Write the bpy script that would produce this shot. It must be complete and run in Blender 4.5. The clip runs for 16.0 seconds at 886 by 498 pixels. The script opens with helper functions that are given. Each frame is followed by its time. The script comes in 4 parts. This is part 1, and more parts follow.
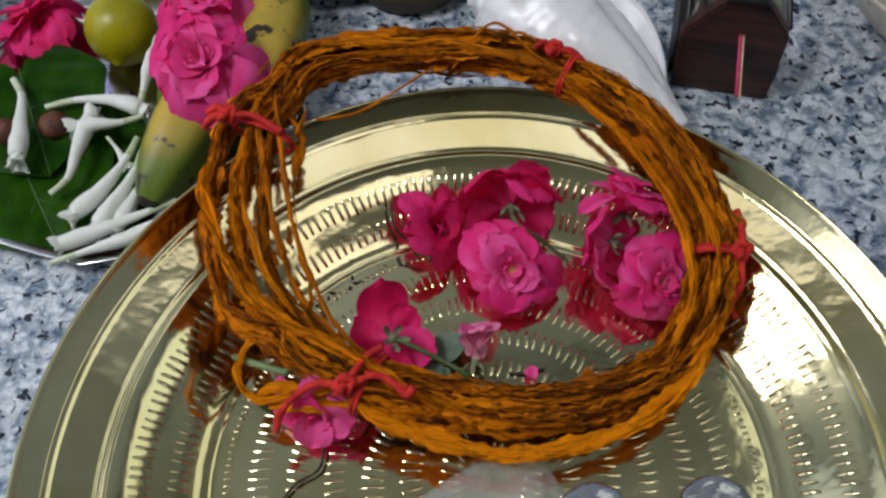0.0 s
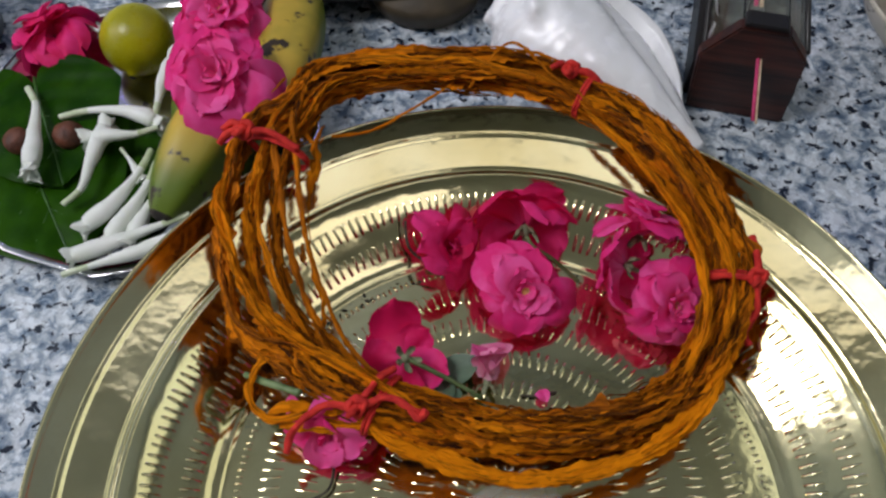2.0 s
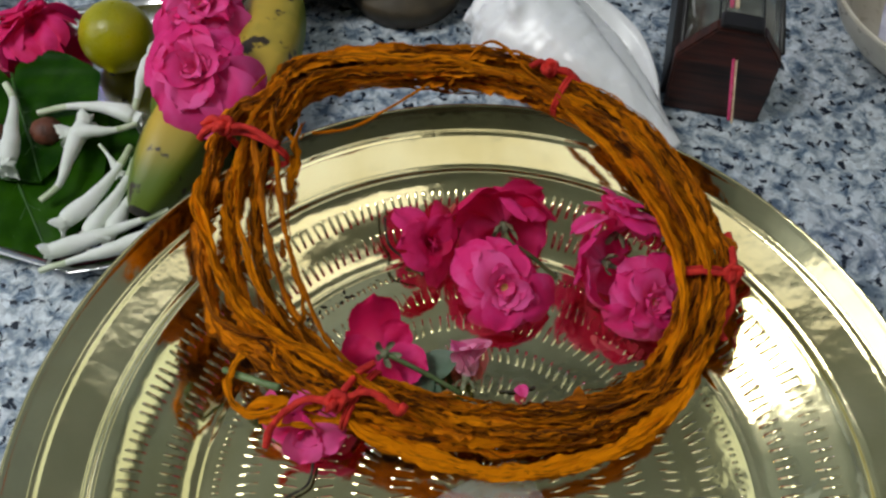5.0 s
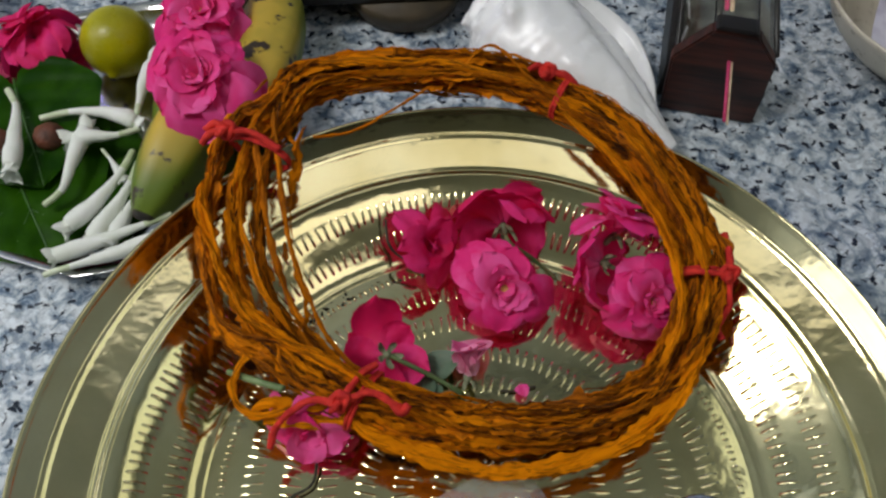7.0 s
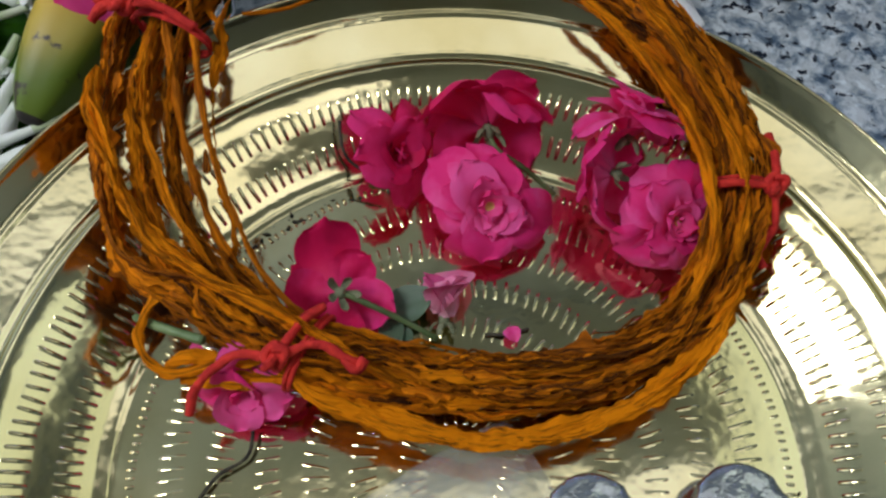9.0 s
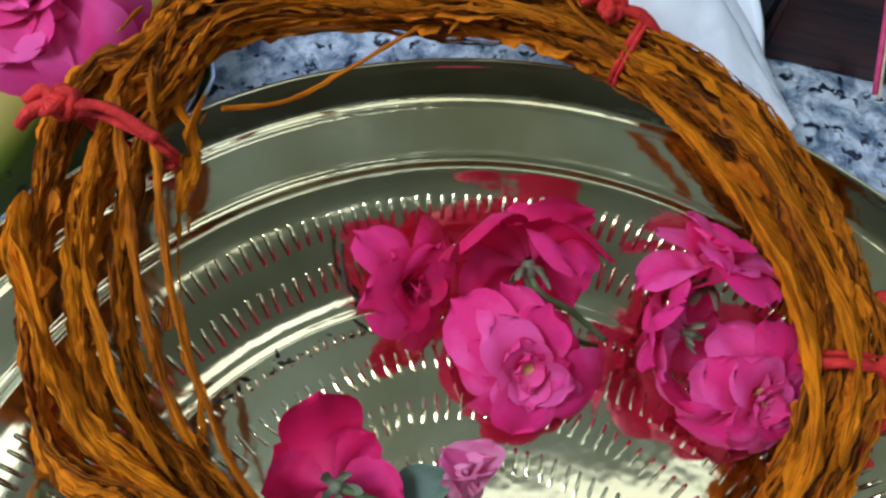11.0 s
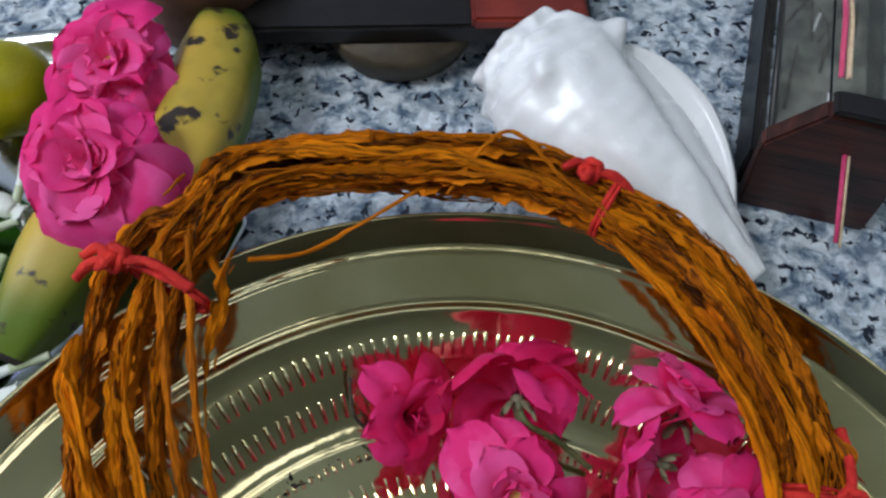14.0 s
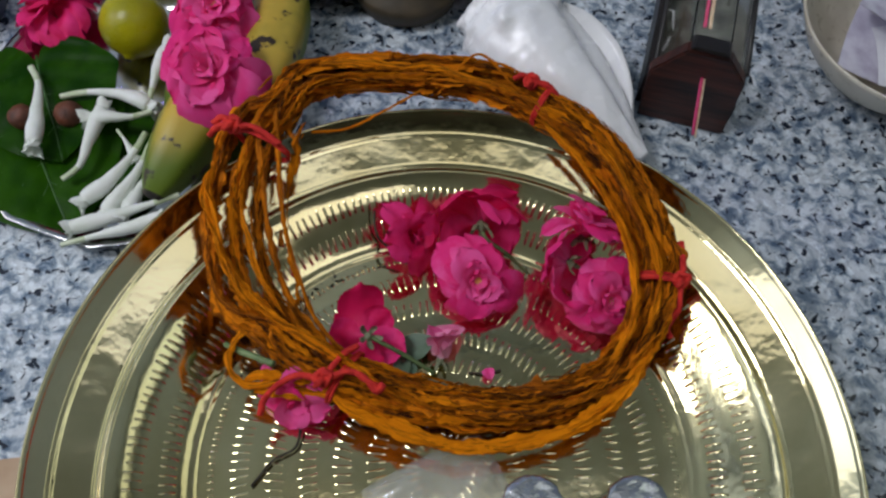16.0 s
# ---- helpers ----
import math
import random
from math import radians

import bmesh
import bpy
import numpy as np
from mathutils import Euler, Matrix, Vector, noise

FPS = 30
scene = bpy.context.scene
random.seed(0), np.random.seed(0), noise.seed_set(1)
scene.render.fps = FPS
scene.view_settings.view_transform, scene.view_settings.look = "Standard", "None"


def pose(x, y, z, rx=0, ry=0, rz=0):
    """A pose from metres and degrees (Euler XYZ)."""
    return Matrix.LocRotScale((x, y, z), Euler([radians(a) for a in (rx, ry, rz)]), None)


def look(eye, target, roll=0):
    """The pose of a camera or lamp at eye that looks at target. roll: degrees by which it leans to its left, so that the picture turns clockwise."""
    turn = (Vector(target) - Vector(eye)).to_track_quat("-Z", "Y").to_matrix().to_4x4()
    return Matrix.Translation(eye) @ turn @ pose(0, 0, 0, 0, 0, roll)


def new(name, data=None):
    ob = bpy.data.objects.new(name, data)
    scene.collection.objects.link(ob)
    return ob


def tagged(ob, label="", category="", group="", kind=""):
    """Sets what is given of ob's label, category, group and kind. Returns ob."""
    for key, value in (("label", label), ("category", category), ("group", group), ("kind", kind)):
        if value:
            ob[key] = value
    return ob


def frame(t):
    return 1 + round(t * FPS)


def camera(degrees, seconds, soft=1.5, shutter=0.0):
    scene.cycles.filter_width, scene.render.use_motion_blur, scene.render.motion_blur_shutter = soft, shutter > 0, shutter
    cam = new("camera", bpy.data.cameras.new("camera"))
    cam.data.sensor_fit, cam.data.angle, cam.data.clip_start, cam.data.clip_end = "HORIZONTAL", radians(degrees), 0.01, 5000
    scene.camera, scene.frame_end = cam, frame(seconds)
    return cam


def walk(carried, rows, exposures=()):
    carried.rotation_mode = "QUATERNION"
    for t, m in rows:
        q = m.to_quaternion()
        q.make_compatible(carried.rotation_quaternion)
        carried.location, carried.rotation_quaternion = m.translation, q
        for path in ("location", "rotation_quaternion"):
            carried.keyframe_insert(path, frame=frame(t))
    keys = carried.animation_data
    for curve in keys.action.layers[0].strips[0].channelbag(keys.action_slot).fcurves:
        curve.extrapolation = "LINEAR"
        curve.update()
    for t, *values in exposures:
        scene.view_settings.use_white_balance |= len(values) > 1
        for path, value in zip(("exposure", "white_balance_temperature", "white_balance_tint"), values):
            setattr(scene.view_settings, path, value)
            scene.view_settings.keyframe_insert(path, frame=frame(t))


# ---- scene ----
cam = camera(56.4, 16.0, soft=2.5)
ROWS = [
    (0.0, -0.0328, -0.1329, 0.4773, 31.377, 0.759, -4.804),
    (0.5, -0.0210, -0.1317, 0.4650, 31.370, 0.832, -5.050),
    (1.0, -0.0264, -0.1154, 0.4624, 31.606, 0.669, -4.563),
    (1.5, -0.0384, -0.1213, 0.4697, 31.547, 0.077, -3.665),
    (2.0, -0.0400, -0.1221, 0.4812, 31.577, 0.201, -3.787),
    (2.5, -0.0444, -0.1252, 0.4807, 31.817, 0.079, -3.530),
    (3.0, -0.0471, -0.1236, 0.4798, 31.726, 0.042, -3.511),
    (3.5, -0.0469, -0.1248, 0.4798, 31.873, -0.019, -3.349),
    (4.0, -0.0488, -0.1223, 0.4838, 31.976, -0.096, -3.267),
    (4.5, -0.0414, -0.1257, 0.4833, 31.827, -0.703, -3.895),
    (4.7, -0.0390, -0.1274, 0.4805, 31.930, -0.907, -4.168),
    (7.0, -0.0424, -0.1304, 0.4865, 31.953, -0.990, -4.835),
    (7.5, -0.0350, -0.1338, 0.4870, 31.547, -0.753, -5.432),
    (8.0, -0.0321, -0.1334, 0.4766, 31.545, -0.692, -5.632),
    (8.2, -0.0264, -0.1291, 0.4627, 31.179, -0.545, -5.650),
    (10.3, -0.0288, -0.0034, 0.3176, 19.352, -3.135, -5.054),
    (10.5, -0.0330, -0.0009, 0.3269, 20.746, -2.327, -4.079),
    (11.0, -0.0317, 0.0396, 0.3492, 22.894, -3.279, -3.844),
    (11.5, -0.0094, 0.0464, 0.3591, 26.963, -2.024, -3.505),
    (12.0, -0.0134, 0.0459, 0.3615, 27.598, -1.352, -3.168),
    (12.5, -0.0170, 0.0437, 0.3695, 28.069, -1.308, -2.471),
    (13.0, -0.0171, 0.0379, 0.3785, 28.935, -1.063, -2.335),
    (13.5, -0.0188, 0.0391, 0.3903, 29.756, -1.226, -2.141),
    (14.0, -0.0171, 0.0352, 0.3958, 29.885, -1.216, -2.392),
    (14.5, -0.0128, 0.0004, 0.3944, 28.050, -1.852, -2.662),
    (15.0, -0.0176, -0.0480, 0.4534, 27.177, -1.682, -3.184),
    (15.5, -0.0199, -0.0901, 0.5129, 26.550, -2.025, -3.045),
    (16.0, -0.0310, -0.1330, 0.5464, 28.439, -2.533, -2.080),
]
EXPOSURES = [(0.0, 0.28, 6550, 15), (1.2, 0.28, 6600, 16), (2.5, 0.28, 6550, 18), (4.0, 0.26, 6800, 14), (4.7, 0.24, 6750, 9), (7.0, 0.24, 6900, 12), (8.2, 0.24, 7000, 12), (10.3, 0.48, 5150, 11), (11.0, 0.68, 5500, 9), (12.5, 0.62, 5750, 6), (13.5, 0.52, 6150, 13), (14.0, 0.50, 6150, 11), (15.0, 0.26, 6050, 9), (16.0, 0.14, 6400, 15)]
walk(cam, [(t, pose(x, y, z, rx, ry, rz)) for t, x, y, z, rx, ry, rz in ROWS], EXPOSURES)

# ---- light ----
world = bpy.data.worlds.new("world")
scene.world = world
world.use_nodes = True
sky = world.node_tree.nodes.new("ShaderNodeTexSky")
sky.sky_type, sky.sun_disc = "NISHITA", False
sky.sun_elevation, sky.sun_rotation = radians(40), radians(-90)
world.node_tree.links.new(sky.outputs[0], world.node_tree.nodes["Background"].inputs[0])
world.node_tree.nodes["Background"].inputs[1].default_value = 0.1


def area(name, m, sx, sy, watts, colour):
    lamp = bpy.data.lights.new(name, "AREA")
    lamp.shape, lamp.size, lamp.size_y, lamp.energy, lamp.color = "RECTANGLE", sx, sy, watts, colour
    ob = new(name, lamp)
    ob.matrix_world = m
    return ob


area("window_daylight", look((-1.58, 0.15, 0.95), (0, 0.15, 0.25)), 1.1, 0.8, 2.6, (0.86, 0.94, 1.0))
area("ceiling_light", look((-1.05, 0.0, 1.68), (-1.05, 0.0, 0)), 0.62, 0.42, 15.0, (0.95, 0.98, 1.0))
area("ceiling_panel_light", look((0.20, 0.14, 1.67), (0.20, 0.14, 0)), 1.15, 0.26, 0.8, (0.95, 0.98, 1.0))
area("southeast_ceiling_light", look((0.62, -0.58, 1.67), (0.62, -0.58, 0)), 0.80, 0.36, 1.1, (0.95, 0.98, 1.0))
area("east_ceiling_light", look((1.10, 0.30, 1.68), (1.10, 0.30, 0)), 0.60, 0.80, 1.0, (0.90, 1.0, 0.82))

# ---- materials ----


def mat(name, low, high, scale=30, rough=0.5, metal=0.0, bump=0.0, bump_scale=None, detail=4.0, edges=(0.35, 0.65), vary=0.0, stretch=(1, 1, 1), rough_vary=0.1, clear=0.0, through_light=0.0, coords="Object", mid=None, gloss=0.5):
    """A surface between two colours, mottled at two scales."""
    m = bpy.data.materials.new(name)
    m.use_nodes = True
    nt = m.node_tree
    b = nt.nodes["Principled BSDF"]
    co = nt.nodes.new("ShaderNodeTexCoord")
    mp = nt.nodes.new("ShaderNodeMapping")
    mp.inputs["Scale"].default_value = stretch
    nt.links.new(co.outputs[coords], mp.inputs[0])
    n1 = nt.nodes.new("ShaderNodeTexNoise")
    n1.inputs["Scale"].default_value, n1.inputs["Detail"].default_value = scale, detail
    nt.links.new(mp.outputs[0], n1.inputs["Vector"])
    ramp = nt.nodes.new("ShaderNodeValToRGB")
    ramp.color_ramp.elements[0].position, ramp.color_ramp.elements[1].position = edges
    ramp.color_ramp.elements[0].color, ramp.color_ramp.elements[1].color = (*low, 1), (*high, 1)
    if mid:
        e = ramp.color_ramp.elements.new((edges[0] + edges[1]) / 2)
        e.color = (*mid, 1)
    source = n1.outputs[0]
    if vary:
        info = nt.nodes.new("ShaderNodeObjectInfo")
        if coords == "UV":
            shift = nt.nodes.new("ShaderNodeMath")
            shift.operation = "MULTIPLY"
            shift.inputs[1].default_value = 300
            nt.links.new(info.outputs["Random"], shift.inputs[0])
            nt.links.new(shift.outputs[0], mp.inputs["Location"])
        add = nt.nodes.new("ShaderNodeMath")
        add.operation = "MULTIPLY_ADD"
        sub = nt.nodes.new("ShaderNodeMath")
        sub.operation = "SUBTRACT"
        sub.inputs[1].default_value = 0.5
        nt.links.new(info.outputs["Random"], sub.inputs[0])
        nt.links.new(sub.outputs[0], add.inputs[0])
        add.inputs[1].default_value = vary
        nt.links.new(n1.outputs[0], add.inputs[2])
        source = add.outputs[0]
    nt.links.new(source, ramp.inputs[0])
    nt.links.new(ramp.outputs[0], b.inputs["Base Color"])
    n2 = nt.nodes.new("ShaderNodeTexNoise")
    n2.inputs["Scale"].default_value, n2.inputs["Detail"].default_value = bump_scale or scale * 4, 3
    nt.links.new(mp.outputs[0], n2.inputs["Vector"])
    rr = nt.nodes.new("ShaderNodeMapRange")
    rr.inputs[3].default_value, rr.inputs[4].default_value = max(0.02, rough - rough_vary), min(1, rough + rough_vary)
    nt.links.new(n2.outputs[0], rr.inputs[0])
    nt.links.new(rr.outputs[0], b.inputs["Roughness"])
    b.inputs["Metallic"].default_value = metal
    b.inputs["Coat Weight"].default_value = clear
    b.inputs["Specular IOR Level"].default_value = gloss
    if bump:
        bp = nt.nodes.new("ShaderNodeBump")
        bp.inputs["Strength"].default_value, bp.inputs["Distance"].default_value = bump, 0.002
        nt.links.new(n2.outputs[0], bp.inputs["Height"])
        nt.links.new(bp.outputs[0], b.inputs["Normal"])
    if through_light:
        tr = nt.nodes.new("ShaderNodeBsdfTranslucent")
        nt.links.new(ramp.outputs[0], tr.inputs[0])
        mx = nt.nodes.new("ShaderNodeMixShader")
        mx.inputs[0].default_value = through_light
        nt.links.new(b.outputs[0], mx.inputs[1])
        nt.links.new(tr.outputs[0], mx.inputs[2])
        nt.links.new(mx.outputs[0], nt.nodes["Material Output"].inputs[0])
    return m


def granite_material():
    m = bpy.data.materials.new("granite")
    m.use_nodes = True
    nt = m.node_tree
    b = nt.nodes["Principled BSDF"]
    co = nt.nodes.new("ShaderNodeTexCoord")

    def noise_ramp(scale, detail, stops, rough=0.6, distort=0.0):
        n = nt.nodes.new("ShaderNodeTexNoise")
        n.inputs["Scale"].default_value, n.inputs["Detail"].default_value = scale, detail
        n.inputs["Roughness"].default_value, n.inputs["Distortion"].default_value = rough, distort
        nt.links.new(co.outputs["Object"], n.inputs["Vector"])
        r = nt.nodes.new("ShaderNodeValToRGB")
        while len(r.color_ramp.elements) < len(stops):
            r.color_ramp.elements.new(0.5)
        for e, (p, c) in zip(r.color_ramp.elements, stops):
            e.position, e.color = p, (*c, 1)
        nt.links.new(n.outputs[0], r.inputs[0])
        return r.outputs[0]

    def mix(kind, fac, a, c):
        x = nt.nodes.new("ShaderNodeMix")
        x.data_type, x.blend_type = "RGBA", kind
        if isinstance(fac, float):
            x.inputs[0].default_value = fac
        else:
            nt.links.new(fac, x.inputs[0])
        for s, v in ((x.inputs[6], a), (x.inputs[7], c)):
            if isinstance(v, tuple):
                s.default_value = (*v, 1)
            else:
                nt.links.new(v, s)
        return x.outputs[2]

    base = noise_ramp(82, 6, [(0.36, (0.09, 0.14, 0.21)), (0.45, (0.33, 0.40, 0.48)), (0.55, (0.72, 0.78, 0.83))], rough=0.65, distort=0.5)
    vor = nt.nodes.new("ShaderNodeTexVoronoi")
    vor.inputs["Scale"].default_value = 230
    nt.links.new(co.outputs["Object"], vor.inputs["Vector"])
    hsv = nt.nodes.new("ShaderNodeRGBToBW")
    nt.links.new(vor.outputs["Color"], hsv.inputs[0])
    crystal = nt.nodes.new("ShaderNodeMapRange")
    crystal.inputs[3].default_value, crystal.inputs[4].default_value = 0.70, 1.15
    nt.links.new(hsv.outputs[0], crystal.inputs[0])
    vals = nt.nodes.new("ShaderNodeCombineColor")
    for i in range(3):
        nt.links.new(crystal.outputs[0], vals.inputs[i])
    c = mix("MULTIPLY", 1.0, base, vals.outputs[0])
    grey = noise_ramp(42, 6, [(0.50, (0, 0, 0)), (0.66, (0.75, 0.75, 0.75))], distort=1.2)
    c = mix("MIX", grey, c, (0.15, 0.20, 0.26))
    specks = noise_ramp(125, 5, [(0.585, (0, 0, 0)), (0.62, (1, 1, 1))], rough=0.5, distort=0.5)
    c = mix("MIX", specks, c, (0.016, 0.022, 0.036))
    rust = noise_ramp(14, 3, [(0.68, (0, 0, 0)), (0.80, (0.30, 0.30, 0.30))])
    c = mix("MIX", rust, c, (0.23, 0.19, 0.11))
    nt.links.new(c, b.inputs["Base Color"])
    b.inputs["Roughness"].default_value = 0.16
    return m


GRANITE = granite_material()
BRASS = mat("polished_brass", (0.66, 0.55, 0.27), (0.88, 0.79, 0.49), scale=9, rough=0.10, metal=1.0, bump=0.28, bump_scale=36, rough_vary=0.05)
STEEL = mat("stainless_steel", (0.50, 0.50, 0.50), (0.66, 0.66, 0.66), scale=20, rough=0.15, metal=1.0, rough_vary=0.06)
STEEL_DULL = mat("dull_steel", (0.10, 0.11, 0.13), (0.20, 0.21, 0.24), scale=24, rough=0.34, metal=1.0, rough_vary=0.08)
FIBRE = mat("turmeric_fibre", (0.070, 0.022, 0.006), (0.86, 0.245, 0.004), scale=1.0, rough=0.92, bump=1.0, bump_scale=2.2, edges=(0.26, 0.66), vary=0.50, coords="UV", stretch=(0.11, 11, 1), mid=(0.52, 0.140, 0.005), detail=6, gloss=0.12)
FIBRE_BRIGHT = mat("turmeric_coated_fibre", (0.15, 0.042, 0.004), (0.86, 0.255, 0.003), scale=1.0, rough=0.95, bump=1.0, bump_scale=2.2, edges=(0.30, 0.50), vary=0.1, coords="UV", stretch=(0.11, 14, 1), detail=8, gloss=0.08)
RED_THREAD = mat("red_thread", (0.50, 0.010, 0.008), (0.80, 0.035, 0.022), scale=160, rough=0.8, bump=0.6, bump_scale=900)


def petal_material(name, base, low, high):
    """A soft petal: pale at its foot, deeper towards the edge, with fine veins that run along it."""
    m = mat(name, low, high, gloss=0.2, scale=2.2, rough=0.6, bump=0.05, bump_scale=9, vary=0.45, through_light=0.22)
    nt = m.node_tree
    b = nt.nodes["Principled BSDF"]
    ramp = b.inputs["Base Color"].links[0].from_node
    co = nt.nodes.new("ShaderNodeTexCoord")
    sep = nt.nodes.new("ShaderNodeSeparateXYZ")
    nt.links.new(co.outputs["Object"], sep.inputs[0])
    mp = nt.nodes.new("ShaderNodeMapping")
    mp.inputs["Scale"].default_value = (16, 3, 1.6)
    nt.links.new(co.outputs["Object"], mp.inputs[0])
    vein = nt.nodes.new("ShaderNodeTexNoise")
    vein.inputs["Scale"].default_value, vein.inputs["Detail"].default_value = 1.0, 2
    nt.links.new(mp.outputs[0], vein.inputs["Vector"])
    add = nt.nodes.new("ShaderNodeMath")
    add.operation = "MULTIPLY_ADD"
    add.inputs[1].default_value = 0.35
    nt.links.new(vein.outputs[0], add.inputs[0])
    nt.links.new(sep.outputs["Z"], add.inputs[2])
    far = nt.nodes.new("ShaderNodeMapRange")
    far.inputs["From Min"].default_value, far.inputs["From Max"].default_value = 0.12, 0.62
    nt.links.new(add.outputs[0], far.inputs["Value"])
    mx = nt.nodes.new("ShaderNodeMix")
    mx.data_type = "RGBA"
    nt.links.new(far.outputs[0], mx.inputs[0])
    mx.inputs[6].default_value = (*base, 1)
    nt.links.new(ramp.outputs[0], mx.inputs[7])
    nt.links.new(mx.outputs[2], b.inputs["Base Color"])
    return m


PETAL = petal_material("pink_petal", (0.93, 0.16, 0.42), (0.90, 0.035, 0.25), (0.97, 0.12, 0.42))
PETAL_DEEP = petal_material("deep_pink_petal", (0.80, 0.05, 0.20), (0.78, 0.012, 0.12), (0.93, 0.045, 0.26))
PETAL_PALE = petal_material("pale_pink_petal", (0.92, 0.55, 0.66), (0.88, 0.16, 0.42), (0.94, 0.34, 0.56))
STAMEN = mat("yellow_stamen", (0.60, 0.30, 0.05), (0.85, 0.62, 0.22), scale=200, rough=0.7)
STEM = mat("green_stem", (0.07, 0.13, 0.04), (0.20, 0.28, 0.12), scale=80, rough=0.55)
SEPAL = mat("sepal_green", (0.10, 0.13, 0.06), (0.36, 0.38, 0.24), scale=120, rough=0.6, through_light=0.1)
ROSE_LEAF = mat("rose_leaf", (0.07, 0.13, 0.075), (0.13, 0.21, 0.13), scale=60, rough=0.5, through_light=0.1)
BETEL = mat("betel_leaf", (0.006, 0.036, 0.001), (0.019, 0.072, 0.002), scale=40, rough=0.34, bump=0.25, bump_scale=90, through_light=0.03, gloss=0.06, vary=0.3)
BETEL_VEIN = mat("betel_vein", (0.020, 0.080, 0.010), (0.045, 0.13, 0.018), scale=50, rough=0.45)
WHITE_FLOWER = mat("white_tuberose", (0.80, 0.85, 0.76), (0.92, 0.94, 0.90), scale=60, rough=0.5, through_light=0.15)
GREEN_TUBE = mat("pale_green_tube", (0.45, 0.55, 0.30), (0.72, 0.78, 0.60), scale=60, rough=0.5, through_light=0.1)
NUT = mat("areca_nut", (0.06, 0.018, 0.008), (0.17, 0.050, 0.024), scale=90, rough=0.6, bump=0.5)
LIME = mat("lime_peel", (0.26, 0.25, 0.003), (0.48, 0.42, 0.006), gloss=0.4, scale=18, rough=0.30, bump=0.15, bump_scale=420)
CONCH = mat("white_conch", (0.90, 0.90, 0.91), (0.95, 0.95, 0.96), scale=22, rough=0.26, bump=0.04, bump_scale=90)
DARK_WOOD = mat("dark_wood", (0.014, 0.005, 0.004), (0.085, 0.022, 0.014), scale=40, rough=0.4, stretch=(0.25, 1, 4), bump=0.2)
BLACK_WOOD = mat("black_lacquer", (0.006, 0.005, 0.005), (0.016, 0.013, 0.012), scale=40, rough=0.4)
RED_WOOD = mat("red_lacquer", (0.14, 0.016, 0.010), (0.26, 0.035, 0.020), scale=30, rough=0.4)
CLAY = mat("brown_clay", (0.035, 0.025, 0.012), (0.075, 0.054, 0.028), scale=50, rough=0.6, bump=0.2)
CLAY_RED = mat("reddish_clay", (0.075, 0.030, 0.018), (0.14, 0.06, 0.035), scale=50, rough=0.6, bump=0.2)
BOWL = mat("cream_ceramic", (0.52, 0.46, 0.36), (0.70, 0.65, 0.54), scale=25, rough=0.3)
PAPER = mat("lilac_paper", (0.50, 0.46, 0.58), (0.72, 0.70, 0.80), scale=60, rough=0.8)
PAPER_WHITE = mat("white_paper", (0.70, 0.70, 0.74), (0.84, 0.84, 0.87), scale=30, rough=0.85)
STICK_PINK = mat("pink_incense_stick", (0.55, 0.03, 0.12), (0.72, 0.07, 0.20), scale=200, rough=0.7)
STICK_CREAM = mat("bamboo_stick", (0.60, 0.42, 0.26), (0.78, 0.62, 0.42), scale=200, rough=0.7)
ASH = mat("burnt_incense", (0.012, 0.010, 0.009), (0.10, 0.09, 0.06), scale=150, rough=0.9)
ASH_BED = mat("ash_bed", (0.05, 0.055, 0.042), (0.20, 0.21, 0.18), scale=70, rough=0.9, bump=0.5)
FOIL = mat("silver_foil", (0.55, 0.57, 0.60), (0.78, 0.80, 0.83), scale=50, rough=0.22, metal=1.0, bump=0.6, bump_scale=160)
PLASTER = mat("wall_paint", (0.40, 0.46, 0.50), (0.47, 0.53, 0.57), scale=6, rough=0.8, bump=0.1)
CEILING = mat("ceiling_paint", (0.64, 0.68, 0.60), (0.72, 0.75, 0.67), scale=5, rough=0.9)
# dark tone in place of the camera operator, whose reflection darkens the brass
DARK_STAND_IN = mat("operator_dark_stand_in", (0.10, 0.095, 0.075), (0.15, 0.14, 0.11), scale=6, rough=0.8, bump=0.1)
FLOOR = mat("floor_tile", (0.30, 0.27, 0.23), (0.38, 0.35, 0.30), scale=4, rough=0.4)
CARD = mat("brown_card", (0.42, 0.28, 0.17), (0.58, 0.43, 0.30), scale=20, rough=0.8)


def clear_material(name, tint, rough, ior=1.45):
    m = bpy.data.materials.new(name)
    m.use_nodes = True
    b = m.node_tree.nodes["Principled BSDF"]
    b.inputs["Base Color"].default_value = (*tint, 1)
    b.inputs["Roughness"].default_value, b.inputs["IOR"].default_value = rough, ior
    b.inputs["Transmission Weight"].default_value = 1.0
    return m


ACRYLIC = clear_material("clear_acrylic", (0.86, 0.86, 0.84), 0.06)


def film_material():
    """Thin clear film: mostly see-through, with a milky glossy skin."""
    m = bpy.data.materials.new("clear_plastic_film")
    m.use_nodes = True
    nt = m.node_tree
    b = nt.nodes["Principled BSDF"]
    b.inputs["Base Color"].default_value, b.inputs["Roughness"].default_value = (0.80, 0.84, 0.84, 1), 0.15
    b.inputs["Coat Weight"].default_value = 1.0
    tr = nt.nodes.new("ShaderNodeBsdfTransparent")
    mx = nt.nodes.new("ShaderNodeMixShader")
    mx.inputs[0].default_value = 0.16
    nt.links.new(tr.outputs[0], mx.inputs[1])
    nt.links.new(b.outputs[0], mx.inputs[2])
    nt.links.new(mx.outputs[0], nt.nodes["Material Output"].inputs[0])
    return m


PLASTIC = film_material()


